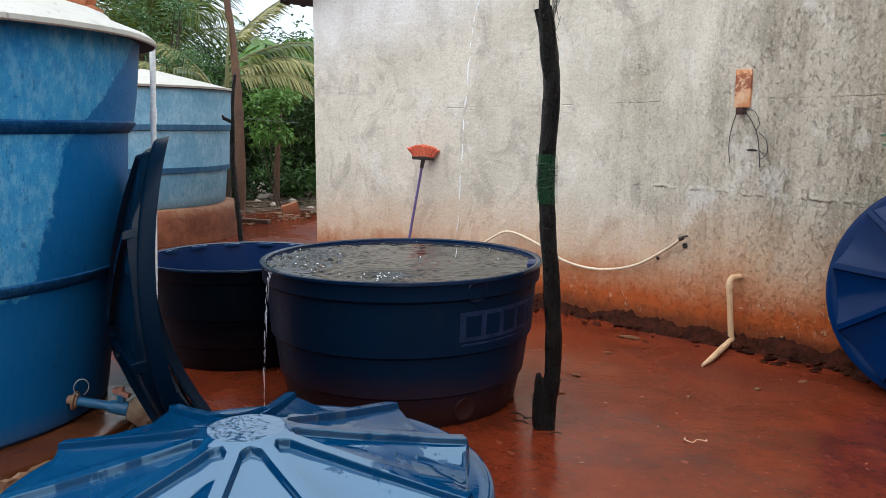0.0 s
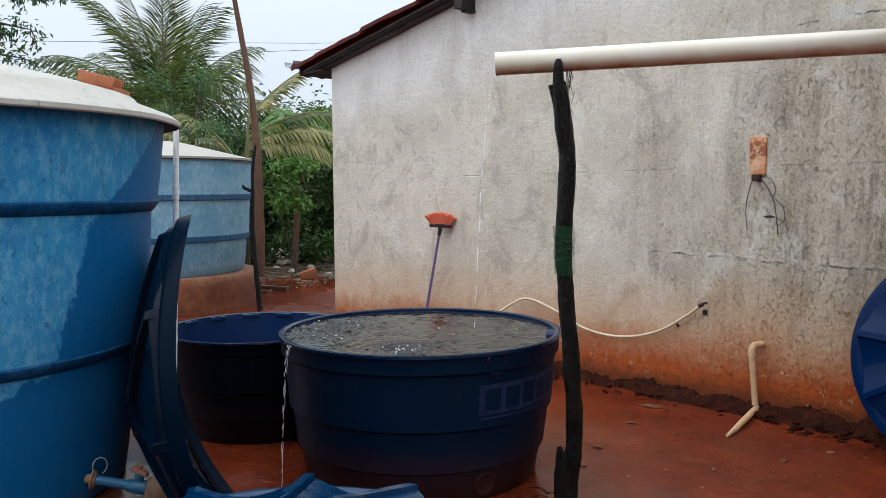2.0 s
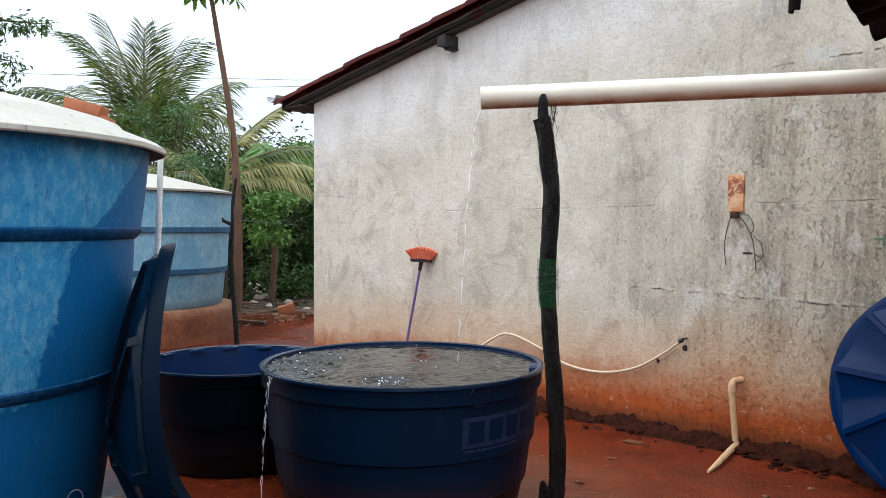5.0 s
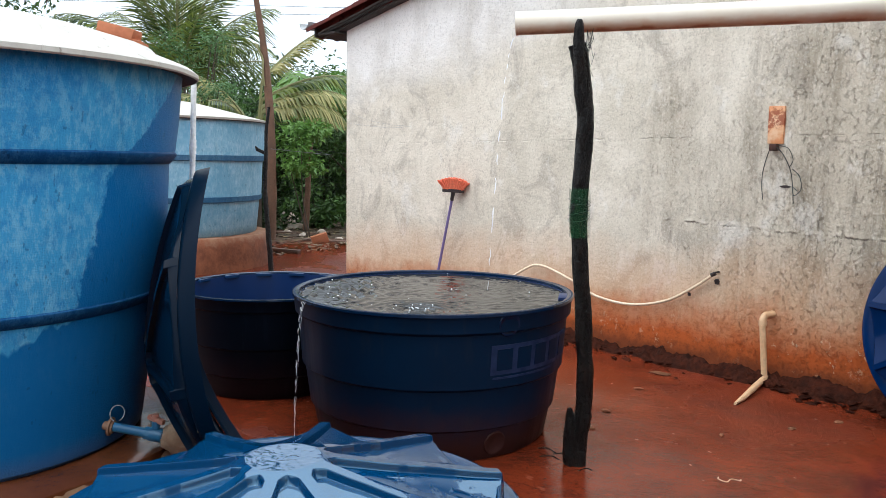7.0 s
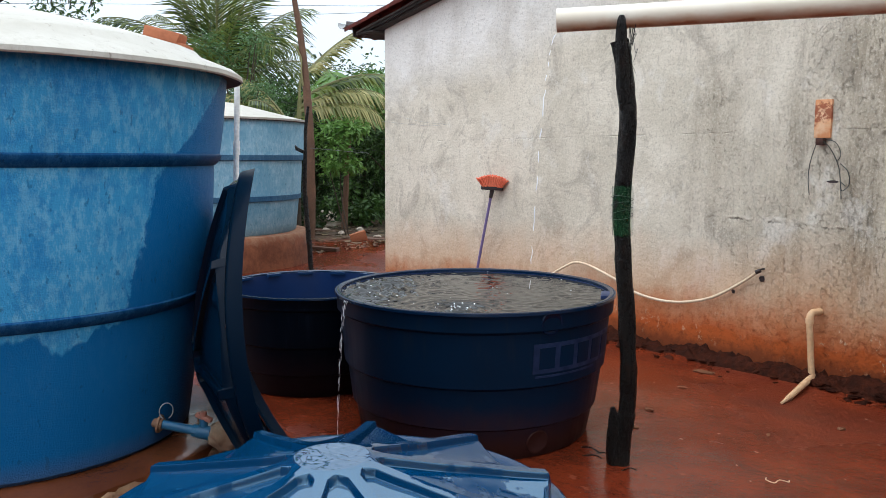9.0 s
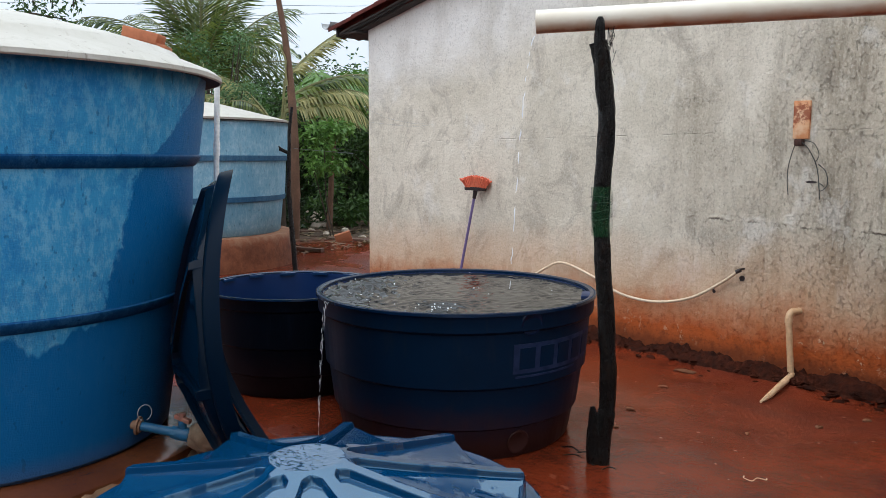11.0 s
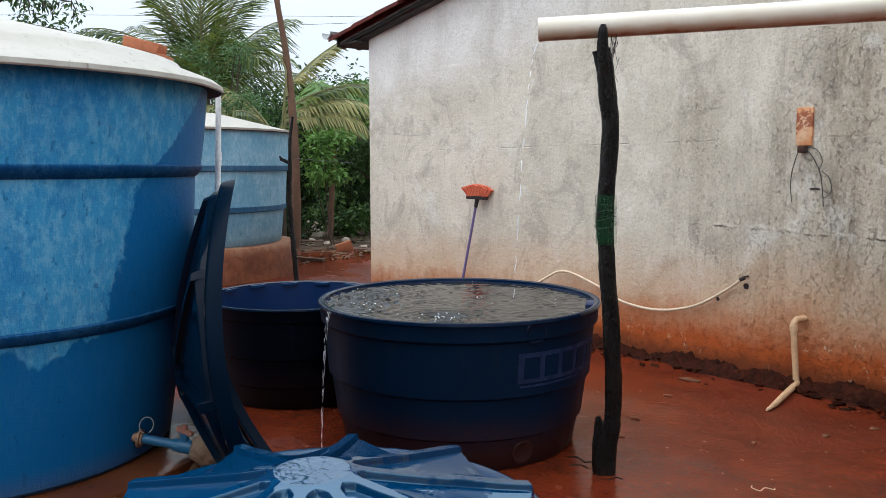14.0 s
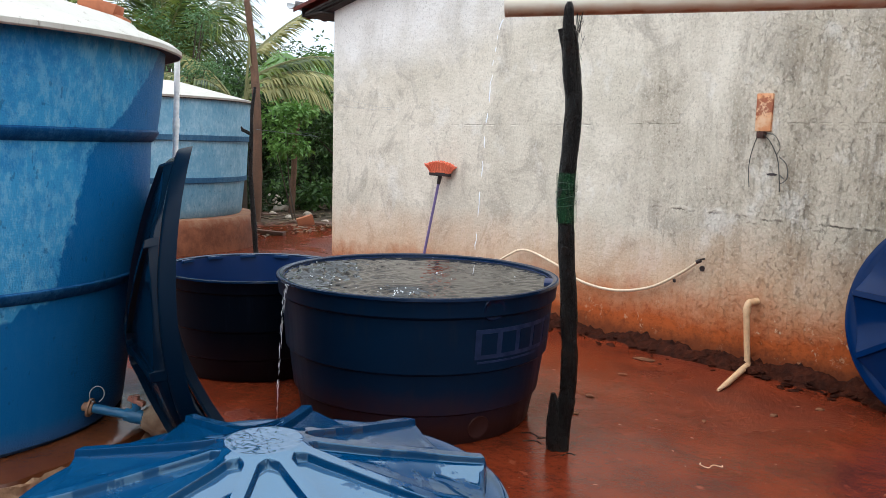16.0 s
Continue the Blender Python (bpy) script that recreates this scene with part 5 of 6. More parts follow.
sp = [Vector((0.02, -0.083, -0.41)), Vector((0.045, -0.25, -0.425)), Vector((0.09, -0.50, -0.445)), Vector((0.112, -0.64, -0.449))]
link("spout", *tube(sp, [0.021, 0.021, 0.018, 0.008], 16), M["drain"], drain, "spout cut to a point, lying on the mud")

blk = thing("lamp_block", (-2.47, WALL_Y, 1.59), "rust-marked clay block set in the wall with dangling wires", "lamp block")
M["socket"] = grainy("rust_black_socket", (0.07, 0.022, 0.012), (0.03, 0.012, 0.008), 0.7, 25, 90, 0.4, 0.003)
n = Nodes("peeling_terracotta", 0.75)
c = n.mix(n.ramp(n.noise(9, 5, 0.6), (0.42, 0.0), (0.56, 1.0)), (0.72, 0.46, 0.28), (0.62, 0.26, 0.11))
smear = n.math("ADD", n.noise(17, 7, 0.7), n.math("MULTIPLY", n.math("ABSOLUTE", n.math("SUBTRACT", n.axis(2), 0.165)), -1.5))
c = n.mix(n.ramp(smear, (0.41, 0.0), (0.48, 0.92)), c, (0.26, 0.060, 0.022))
M["block"] = n.done(c, n.noise(40, 5), 0.5, 0.006)
b = part("block", box_bm(0.106, 0.05, 0.245, 0.005, True, 0.003), M["block"], blk)
b.location = (-0.006, 0.008, 0.0)
s = part("socket", box_bm(0.05, 0.05, 0.045, 0.008), M["socket"], blk, "rusty lamp socket")
s.location = (-0.005, -0.03, -0.045)
for pts, r in (([(-0.02, -0.05, -0.03), (-0.05, -0.03, -0.09), (-0.078, -0.014, -0.18), (-0.082, -0.012, -0.27), (-0.07, -0.012, -0.365)], 0.003),
               ([(0.02, -0.05, -0.02), (0.06, -0.03, -0.07), (0.105, -0.014, -0.17), (0.125, -0.012, -0.28), (0.135, -0.012, -0.385)], 0.003),
               ([(0.03, -0.04, -0.01), (0.09, -0.03, -0.03), (0.12, -0.02, -0.10), (0.10, -0.02, -0.15)], 0.0025),
               ([(0.12, -0.02, -0.16), (0.17, -0.02, -0.21), (0.18, -0.015, -0.29), (0.14, -0.02, -0.33), (0.13, -0.02, -0.28), (0.16, -0.02, -0.30)], 0.003)):
    link("wire", *tube(smooth_line(pts, 6), r, 6), M["wire"], blk, "frayed grey wire")
for x, z, w, h in ((-1.605, 1.415, 0.045, 0.012), (-1.575, 1.385, 0.012, 0.05), (-1.60, 1.36, 0.035, 0.012)):
    mk = part("paint_mark", box_bm(w, 0.003, h, 0.001), M["green_paint"], None)
    mk.location = (x, WALL_Y - 0.0015, z)
    tagged(mk, "faded green paint stroke on the plaster", "paint mark", "paint marks")
gash = link("wall_gash", *placed(lathe([(0.05, 0), (0.042, 0.004), (0, 0.003)], 16, wobble=0.35), Matrix.Translation((-2.40, WALL_Y - 0.001, 1.315)) @ Matrix.Rotation(math.pi / 2, 4, "X") @ Matrix.Diagonal((0.75, 0.17, 1, 1))), M["black"])
tagged(gash, "dark gash in the plaster below the wires", "hole", "holes in the wall")
cab = link("wall_cable", *tube(smooth_line([(-7.32, 5.095, 1.98), (-6.9, 5.104, 1.86), (-6.5, 5.106, 1.80), (-6.3, 5.106, 1.79)], 6), 0.0012, 6), M["zinc"])
tagged(cab, "thin grey wire slack along the plaster", "cable")
cab = link("wall_cable", *tube(smooth_line([(-7.32, 5.095, 1.84), (-6.9, 5.104, 1.80), (-6.5, 5.106, 1.77), (-6.2, 5.106, 1.78)], 6), 0.0012, 6), M["zinc"])
tagged(cab, "thin grey wire slack along the plaster", "cable")

# ---- mud bank, stones and litter on the ground ----
M["clod"] = grainy("dark_wet_clods", (0.018, 0.0065, 0.0045), (0.070, 0.017, 0.008), 0.75, 14, 40, 1.0, 0.025, spec=0.06, random=0.2)
M["clod_pale"] = grainy("pale_crumbs", (0.20, 0.07, 0.035), (0.26, 0.13, 0.08), 0.6, 9, 50, 0.4, 0.004)
M["stone"] = grainy("pale_stone", (0.22, 0.10, 0.055), (0.13, 0.045, 0.02), 0.7, 9, 50, 0.5, 0.006, 0.1, 0.2)


def bank():
    xs, ys = np.arange(-7.25, 1.9, 0.025), np.linspace(4.74, 5.12, 22)
    vs = []
    for x in xs:
        w = 0.15 + 0.10 * noise.noise((x * 0.9, 0, 1)) + 0.09 * noise.noise((x * 3, 0, 2))
        for y in ys:
            u = (y - (5.11 - w)) / w
            h = 0.0
            if u > 0:
                h = 0.05 * min(1, u * 6) * (0.35 + 1.5 * noise.noise((x * 4, y * 9, 3))) + 0.09 * (0.5 - abs(noise.noise((x * 9, y * 17, 6)))) * min(1, u * 3) + 0.03 * max(0, noise.noise((x * 21, y * 30, 8))) + 0.022 * noise.noise((x * 27, y * 60, 2)) + 0.03 * max(0, noise.noise((x * 7, y * 45, 9)))
            h *= min(1.0, max(0.0, (x + 7.2) / 0.8))
            vs.append((x, y, ground_height(x, y) + h - (0.012 if u <= 0 else 0)))
    w = len(ys)
    fs = [(i * w + j, (i + 1) * w + j, (i + 1) * w + j + 1, i * w + j + 1) for i in range(len(xs) - 1) for j in range(w - 1)]
    return vs, fs


clods = []
crng = random.Random(52)
rock = lathe([(0, -0.55), (0.75, -0.45), (1.0, 0.05), (0.7, 0.42), (0, 0.5)], 7, wobble=0.45)
for k in range(420):
    x = crng.uniform(-6.6, -0.4)
    y = 5.09 - abs(crng.gauss(0, 0.11 + 0.06 * noise.noise((x * 1.3, 2, 7))))
    q = crng.uniform(0.006, 0.026) * (1.5 if crng.random() < 0.12 else 1)
    clods.append(placed(rock, Matrix.Translation((x, y, ground_height(x, y) + 0.03 * max(0.0, 1 - (5.09 - y) / 0.2) + q * 0.2)) @ Matrix.Rotation(crng.uniform(0, 6), 4, "Z") @ Matrix.Rotation(crng.uniform(-0.5, 0.5), 4, "X") @ Matrix.Diagonal((q * crng.uniform(1.0, 2.4), q, q * crng.uniform(0.5, 0.9), 1))))
tagged(link("clods", *joined(clods), M["clod"], smooth=30), "loose dark clods fallen along the wall's foot", "mud", kind="stuff")
tagged(link("mud_bank", *bank(), M["clod"], smooth=50), "eroded dark clods along the wall's foot", "mud", kind="stuff")


def pebble(seed, sx, sy, sz, rough=0.35):
    bm = bmesh.new()
    bmesh.ops.create_icosphere(bm, subdivisions=3, radius=1)
    o = Vector((seed * 3.1, seed * 1.7, 0))
    for v in bm.verts:
        f = 1 + rough * noise.noise(v.co * 1.4 + o) + 0.4 * rough * noise.noise(v.co * 3.5 + o)
        v.co = Vector((v.co.x * sx, v.co.y * sy, v.co.z * sz)) * f
    return bm


def stone(x, y, sx, sy, sz, turn, mat, label, name="stone", cat="stone", lift=0.3):
    ob = part(name, pebble(x * 7 + y, sx, sy, sz), mat, None, smooth=60)
    ob.matrix_world = Matrix.Translation((x, y, ground_height(x, y) + sz * lift)) @ Matrix.Rotation(turn, 4, "Z")
    tagged(ob, label, cat, "loose stones")


stone(-3.03, 4.75, 0.075, 0.030, 0.014, 0.2, M["stone"], "flat pale stone lying in red mud")
stone(-2.36, 4.99, 0.06, 0.045, 0.03, 0.5, M["clod"], "dark stone beside the drain spout")
stone(-1.78, 4.62, 0.028, 0.017, 0.008, 0.9, M["stone"], "small pale stone in the mud")
stone(-2.75, 3.75, 0.026, 0.018, 0.010, 0.2, M["stone"], "pale pebble on the wet mud")
stone(-2.62, 3.45, 0.018, 0.012, 0.008, 0.9, M["stone"], "pale pebble on the wet mud")
stone(-2.1, 3.9, 0.02, 0.012, 0.006, 1.9, M["stone"], "pale pebble on the wet mud")
stone(-1.9, 4.3, 0.024, 0.018, 0.010, 1.2, M["stone"], "pale pebble on the wet mud")
stone(-2.9, 4.3, 0.03, 0.015, 0.008, 0.4, M["stone"], "pale pebble on the wet mud")
sc = link("plastic_scrap", *tube(smooth_line([(-1.80, 3.33, 0.012), (-1.785, 3.30, 0.016), (-1.745, 3.30, 0.014), (-1.74, 3.335, 0.02), (-1.71, 3.36, 0.014), (-1.715, 3.375, 0.016)], 5), 0.0024, 8), M["pvc"])
sc.location.z = ground_height(-1.75, 3.34) - 0.004
tagged(sc, "curled white plastic scrap on the mud", "litter")
random.seed(77)
for k, (x, y, a, l) in enumerate(((-2.52, 2.90, 0.4, 0.10), (-2.28, 2.9, 0.9, 0.07), (-2.60, 2.98, 0.1, 0.12), (-2.50, 2.98, 0.6, 0.10))):
    dirn = Vector((math.cos(a), math.sin(a), 0))
    z = ground_height(x, y) + 0.008
    tw = link("twig", *tube(smooth_line([Vector((x, y, z)), Vector((x, y, z + 0.01)) + dirn * l * 0.5 + Vector((random.uniform(-0.01, 0.01), 0.01, 0)), Vector((x, y, z)) + dirn * l], 4), [0.0035] * 8 + [0.002], 6, 0.3), M["bark"])
    tagged(tw, "short dark twig in the mud by the post", "twig", "twigs by the post")
grit = []
for k in range(150):
    x, y = random.uniform(-4.6, -0.6), random.uniform(2.4, 4.9)
    s = random.choice((0.002, 0.0025, 0.003, 0.004, 0.006))
    grit.append(placed(lathe([(0, -0.5), (0.9, 0), (0.5, 0.5), (0, 0.6)], 5), Matrix.Translation((x, y, ground_height(x, y))) @ Matrix.Rotation(random.uniform(0, 6), 4, "Z") @ Matrix.Diagonal((s * random.uniform(1, 2.6), s, s * 0.8, 1))))
tagged(link("grit", *joined(grit), M["clod_pale"], smooth=60), "fine grit and crumbs on the wet mud", "grit", kind="stuff")

# ---- plants ----
def leaf_material(name, a, b, rough=0.45, through_light=0.3):
    n = Nodes(name, rough)
    r = n.t.nodes.new("ShaderNodeNewGeometry").outputs["Random Per Island"]
    c = n.mix(r, a, b)
    c = n.mix(n.ramp(n.noise(1.2, 3), (0.35, 0.0), (0.7, 0.5)), c, tuple(0.45 * v for v in a))
    n.done(c)
    tr = n.t.nodes.new("ShaderNodeBsdfTranslucent")
    n.put(tr.inputs["Color"], c)
    ms = n.t.nodes.new("ShaderNodeMixShader")
    ms.inputs[0].default_value = through_light
    n.t.links.new(n.b.outputs[0], ms.inputs[1])
    n.t.links.new(tr.outputs[0], ms.inputs[2])
    n.t.links.new(ms.outputs[0], n.t.nodes["Material Output"].inputs["Surface"])
    return n.m


M["leaf"] = leaf_material("shrub_leaf", (0.030, 0.085, 0.018), (0.11, 0.21, 0.045))
# the shrub green darkened: deep shade among the far shrubs, put into the colour
M["leaf_dark"] = leaf_material("shaded_shrub_leaf", (0.012, 0.034, 0.008), (0.045, 0.09, 0.020))
M["leaf_bright"] = leaf_material("papaya_leaf", (0.09, 0.21, 0.035), (0.18, 0.33, 0.07))
M["leaf_fine"] = leaf_material("feathery_leaf", (0.07, 0.16, 0.06), (0.16, 0.29, 0.11))
M["palm"] = leaf_material("palm_leaflet", (0.020, 0.048, 0.012), (0.22, 0.27, 0.05), 0.40, 0.35)
M["palm_dry"] = leaf_material("drying_palm_leaflet", (0.13, 0.16, 0.04), (0.50, 0.43, 0.17))
M["pods"] = leaf_material("dark_pods", (0.03, 0.018, 0.016), (0.075, 0.03, 0.03))
M["trunk"] = grainy("reddish_trunk", (0.17, 0.085, 0.05), (0.10, 0.055, 0.035), 0.85, 6, 40, 0.8, 0.012)
M["limb"] = grainy("brown_limb", (0.085, 0.06, 0.042), (0.05, 0.036, 0.026), 0.85, 6, 40, 0.7, 0.01)
M["stalk"] = grainy("pale_stalk", (0.24, 0.23, 0.10), (0.17, 0.16, 0.06), 0.6, 10, 60, 0.2, 0.002)


def leaf_cloud(rng, centres, spread, n, size, narrow=0.45, droop=0.35, flat=0.5):
    """n folded leaves scattered round the given centres, as numpy verts and faces."""
    c = np.asarray(centres)[rng.integers(0, len(centres), n)]
    p = c + rng.normal(0, 1, (n, 3)) * spread * np.array([1, 1, 0.75])
    d = rng.normal(0, 1, (n, 3)) * np.array([1, 1, flat])
    d += (p - c) / max(spread, 1e-3) * 0.5
    d[:, 2] -= droop
    d /= np.linalg.norm(d, axis=1)[:, None]
    s = np.cross(d, rng.normal(0, 1, (n, 3)) * 0.5 + np.array([0, 0, 1.0]))
    s /= np.linalg.norm(s, axis=1)[:, None] + 1e-9
    up = np.cross(s, d)
    L = size * rng.uniform(0.6, 1.3, n)[:, None]
    W = L * narrow * 0.5
    tip, left, right = p + d * L - up * L * 0.15, p + d * L * 0.45 + s * W + up * W * 0.35, p + d * L * 0.45 - s * W + up * W * 0.35
    v = np.stack([p, left, tip, right], 1).reshape(-1, 3)
    i = np.arange(n)[:, None] * 4
    f = np.concatenate([np.concatenate([i, i + 1, i + 2], 1), np.concatenate([i, i + 2, i + 3], 1)])
    return v.tolist(), f.tolist()


def shrub(loc, height, width, seed, mat, label, size=0.16, leaves=2600, name="shrub", narrow=0.45, trunk=0.05, clumps=26, cat="shrub", base=0.12, stems=9):
    rng = np.random.default_rng(seed)
    t = thing(name, (loc[0], loc[1], ground_height(loc[0], loc[1])), label, cat, "trees and shrubs behind the yard")
    cen, limbs = [], []
    for k in range(clumps):
        a, q, h = rng.uniform(0, 6.283), width * np.sqrt(rng.uniform(0.02, 1)), rng.uniform(base, 1.0)
        q *= (0.55 + 0.6 * math.sin(math.pi * min(0.95, h * 0.85)))
        cen.append((q * math.cos(a), q * math.sin(a), height * h))
    for k in range(stems):
        c = Vector(cen[k])
        limbs.append(tube(smooth_line([(rng.uniform(-0.1, 0.1), rng.uniform(-0.1, 0.1), -0.05), (c.x * 0.3, c.y * 0.3, c.z * 0.45), c], 4), [trunk * f for f in (1, 0.92, 0.84, 0.76, 0.66, 0.56, 0.46, 0.34, 0.2)], 7, 0.15))
    link("trunk", *joined(limbs), M["limb"], t, "several bare crooked stems")
    link("crown", *leaf_cloud(rng, cen, width * 0.24, leaves, size, narrow), mat, t, smooth=0)
    return t


def frond(rng, length, start, azim, elev, curl, mat, twist=0.0, blade=0.55, pairs=46, hang=0.3):
    """One palm frond: an arching rib with two rows of blades."""
    az = Vector((math.cos(azim), math.sin(azim), 0))
    pts, p, e = [], Vector(start), elev
    n = 14
    for k in range(n + 1):
        pts.append(p.copy())
        p = p + (az * math.cos(e) + Vector((0, 0, math.sin(e)))) * (length / n)
        e -= curl / n * (0.4 + 1.2 * k / n)
    rib = tube(pts, [0.028 * (1 - 0.85 * k / n) + 0.003 for k in range(n + 1)], 5)
    vs, fs = [], []
    side = Vector((-az.y, az.x, 0))
    for k in range(pairs):
        u = 0.14 + 0.86 * (k + rng.uniform(-0.3, 0.3)) / pairs
        i = min(n - 1, int(u * n))
        q = pts[i].lerp(pts[i + 1], u * n - i)
        d = (pts[i + 1] - pts[i]).normalized()
        up = side.cross(d)
        ll = blade * (0.45 + 0.75 * math.sin(math.pi * min(0.97, u * 0.8 + 0.12))) * rng.uniform(0.8, 1.15)
        for sg in (-1, 1):
            out = (side * sg * (0.80 - 0.25 * u) + d * (0.45 + 0.6 * u) + up * (0.30 + twist * sg)).normalized()
            w = 0.0155
            a = q
            m = q + out * ll * 0.5 + Vector((0, 0, -hang * ll * 0.10))
            t = q + out * ll * 0.92 + Vector((0, 0, -hang * ll * (0.45 + 0.3 * rng.random())))
            c = len(vs)
            vs += [a + d * w * 0.6, a - d * w * 0.6, m + d * w, m - d * w, t]
            fs += [(c, c + 1, c + 3, c + 2), (c + 2, c + 3, c + 4)]
    return rib, (vs, fs)


def palm(loc, crown_z, seed):
    rng = np.random.default_rng(seed)
    g = ground_height(loc[0], loc[1])
    t = thing("coconut_palm", (loc[0], loc[1], g), "young coconut palm with wide arching fronds, some yellowing", "palm tree", "trees and shrubs behind the yard")
    link("trunk", *tube(smooth_line([(0.15, -0.1, -0.1), (0.08, 0, crown_z * 0.4), (0, 0, crown_z)], 8), [0.20 - 0.004 * k for k in range(17)], 14, 0.12), M["limb"], t, "ringed brown trunk")
    for k in range(27):
        young = k / 27
        az = 2.399 * k + rng.uniform(-0.2, 0.2)
        el = radians(88 - 62 * young ** 1.15 + rng.uniform(-6, 6))
        ln = rng.uniform(2.2, 2.75) * (1.05 - 0.12 * young)
        dry = k == 25
        rib, bl = frond(rng, ln, (0, 0, crown_z - 0.15 * young), az, el, radians(rng.uniform(30, 65) + 25 * young), None, 0.1, 0.74, 44, 0.15 + 0.75 * young)
        f = link("frond", *bl, M["palm_dry"] if dry else M["palm"], t, "yellowing drooping frond" if dry else "", smooth=0)
        link("rib", *rib, M["stalk"], f)
    return t


palm((-15.2, 6.72), 2.70, 8)
# a second, low palm whose long frond hangs towards the house
low_palm = thing("coconut_palm", (-11.75, 6.45, ground_height(-11.75, 6.45)), "low palm with yellowing fronds beside the papaya trunk", "palm tree", "trees and shrubs behind the yard")
rng = np.random.default_rng(6)
link("trunk", *tube([(0, 0, -0.1), (0, 0, 0.8), (0.02, 0.02, 1.5)], [0.12, 0.10, 0.08], 12, 0.2), M["limb"], low_palm)
for az, el, ln, cu, z, dry, hang in ((0.85, 0.50, 1.45, 1.1, 2.08, True, 1.0), (0.80, 0.35, 1.35, 1.1, 2.0, True, 1.0), (0.90, 0.85, 1.20, 0.4, 2.50, True, 0.5), (1.0, 0.55, 1.5, 0.8, 2.2, False, 0.8),
                                     (2.4, 0.9, 1.5, 1.2, 1.62, False, 0.9), (4.0, 1.0, 1.2, 0.8, 1.80, True, 0.9), (4.4, 0.75, 1.3, 0.9, 1.70, True, 0.9), (3.8, 0.5, 1.3, 1.3, 1.62, True, 1.0), (5.2, 0.8, 1.3, 1.2, 1.62, False, 0.9)):
    foot = Vector((0.02 + 0.10 * math.cos(az), 0.02 + 0.10 * math.sin(az), z))
    rib, bl = frond(rng, ln, foot, az, el, cu, None, 0.05, 0.36, 40, hang)
    rib = joined([rib, tube(smooth_line([(0.02, 0.02, 1.40), (0.02 + 0.05 * math.cos(az), 0.02 + 0.05 * math.sin(az), 0.5 * (1.4 + z)), foot], 4), 0.022, 6)])
    f = link("frond", *bl, M["palm_dry"] if dry else M["palm"], low_palm, "yellowing frond" if dry else "", smooth=0)
    link("rib", *rib, M["stalk"], f)


def lobed_leaf(size, rng):
    """A papaya leaf: seven pointed lobes, cupped."""
    vs, fs = [(0, 0, 0)], []
    for k in range(7):
        a = -2.3 + 4.6 * k / 6
        L = size * (0.62 + 0.38 * math.cos(a * 0.6)) * rng.uniform(0.85, 1.1)
        d, s = Vector((math.cos(a), math.sin(a), 0)), Vector((-math.sin(a), math.cos(a), 0))
        c = len(vs)
        for u, w in ((0.3, 0.07), (0.55, 0.115), (0.75, 0.095), (1.0, 0.0)):
            z = -0.32 * size * u * u
            if w:
                vs.append(tuple(d * L * u + s * L * w + Vector((0, 0, z))))
                vs.append(tuple(d * L * u - s * L * w + Vector((0, 0, z))))
            else:
                vs.append(tuple(d * L * u + Vector((0, 0, z))))
        fs += [(0, c + 1, c), (c, c + 1, c + 3, c + 2), (c + 2, c + 3, c + 5, c + 4), (c + 4, c + 5, c + 6)]
    return vs, fs


def papaya(line, r0, r1, leaves, reach, size, seed, mat, label, spread_up=0.5, name="papaya_tree"):
    rng = np.random.default_rng(seed)
    base = Vector(line[0])
    t = thing(name, base, label, "papaya tree", "trees and shrubs behind the yard")
    pts = [p - base for p in smooth_line(line, 7)]
    n = len(pts)
    link("trunk", *tube(pts, [r0 + (r1 - r0) * k / (n - 1) for k in range(n)], 12, 0.14), M["trunk"], t, "slender reddish trunk with leaf scars")
    stalks, blades = [], []
    for k in range(leaves):
        a, e = 2.399 * k + rng.uniform(-0.3, 0.3), rng.uniform(-0.5, 0.9) * spread_up + 0.15
        p0 = pts[-1] - Vector((0, 0, rng.uniform(0, 0.25)))
        d = Vector((math.cos(a) * math.cos(e), math.sin(a) * math.cos(e), math.sin(e)))
        L = reach * rng.uniform(0.6, 1.05)
        p1 = p0 + d * L + Vector((0, 0, -0.18 * L))
        stalks.append(tube([p0, p0 + d * L * 0.55 + Vector((0, 0, 0.03)), p1], [0.014, 0.010, 0.007], 5))
        m = Matrix.Translation(p1) @ Matrix.Rotation(a, 4, "Z") @ Matrix.Rotation(rng.uniform(0.2, 0.9), 4, "Y") @ Matrix.Rotation(rng.uniform(-0.4, 0.4), 4, "X")
        blades.append(placed(lobed_leaf(size * rng.uniform(0.75, 1.15), rng), m))
    link("leaf_stalk", *joined(stalks), M["stalk"], t, kind="stuff")
    link("crown", *joined(blades), mat, t, "broad lobed leaves", smooth=0)
    return t


gz = ground_height
papaya([(-10.78, 6.16, gz(-10.78, 6.16) - 0.05), (-10.76, 6.18, 1.0), (-10.76, 6.17, 1.95), (-10.83, 6.12, 3.0), (-10.98, 5.99, 4.25), (-11.12, 5.87, 5.32)], 0.090, 0.024, 40, 0.50, 0.25, 4, M["leaf_bright"], "tall thin papaya tree with a small leafy top", 0.7)
papaya([(-12.1, 7.63, gz(-12.1, 7.63) - 0.05), (-12.08, 7.68, 1.2), (-12.02, 7.76, 2.55)], 0.058, 0.04, 46, 0.85, 0.34, 11, M["leaf_bright"], "papaya tree with broad bright leaves by the house", 0.9)
shrub((-10.86, 6.80), 1.75, 0.32, 74, M["leaf_bright"], "leafy shrub with drooping leaves by the papaya trunk", 0.10, 1100, "shrub", 0.5, 0.014, 12, "shrub", 0.5, 2)
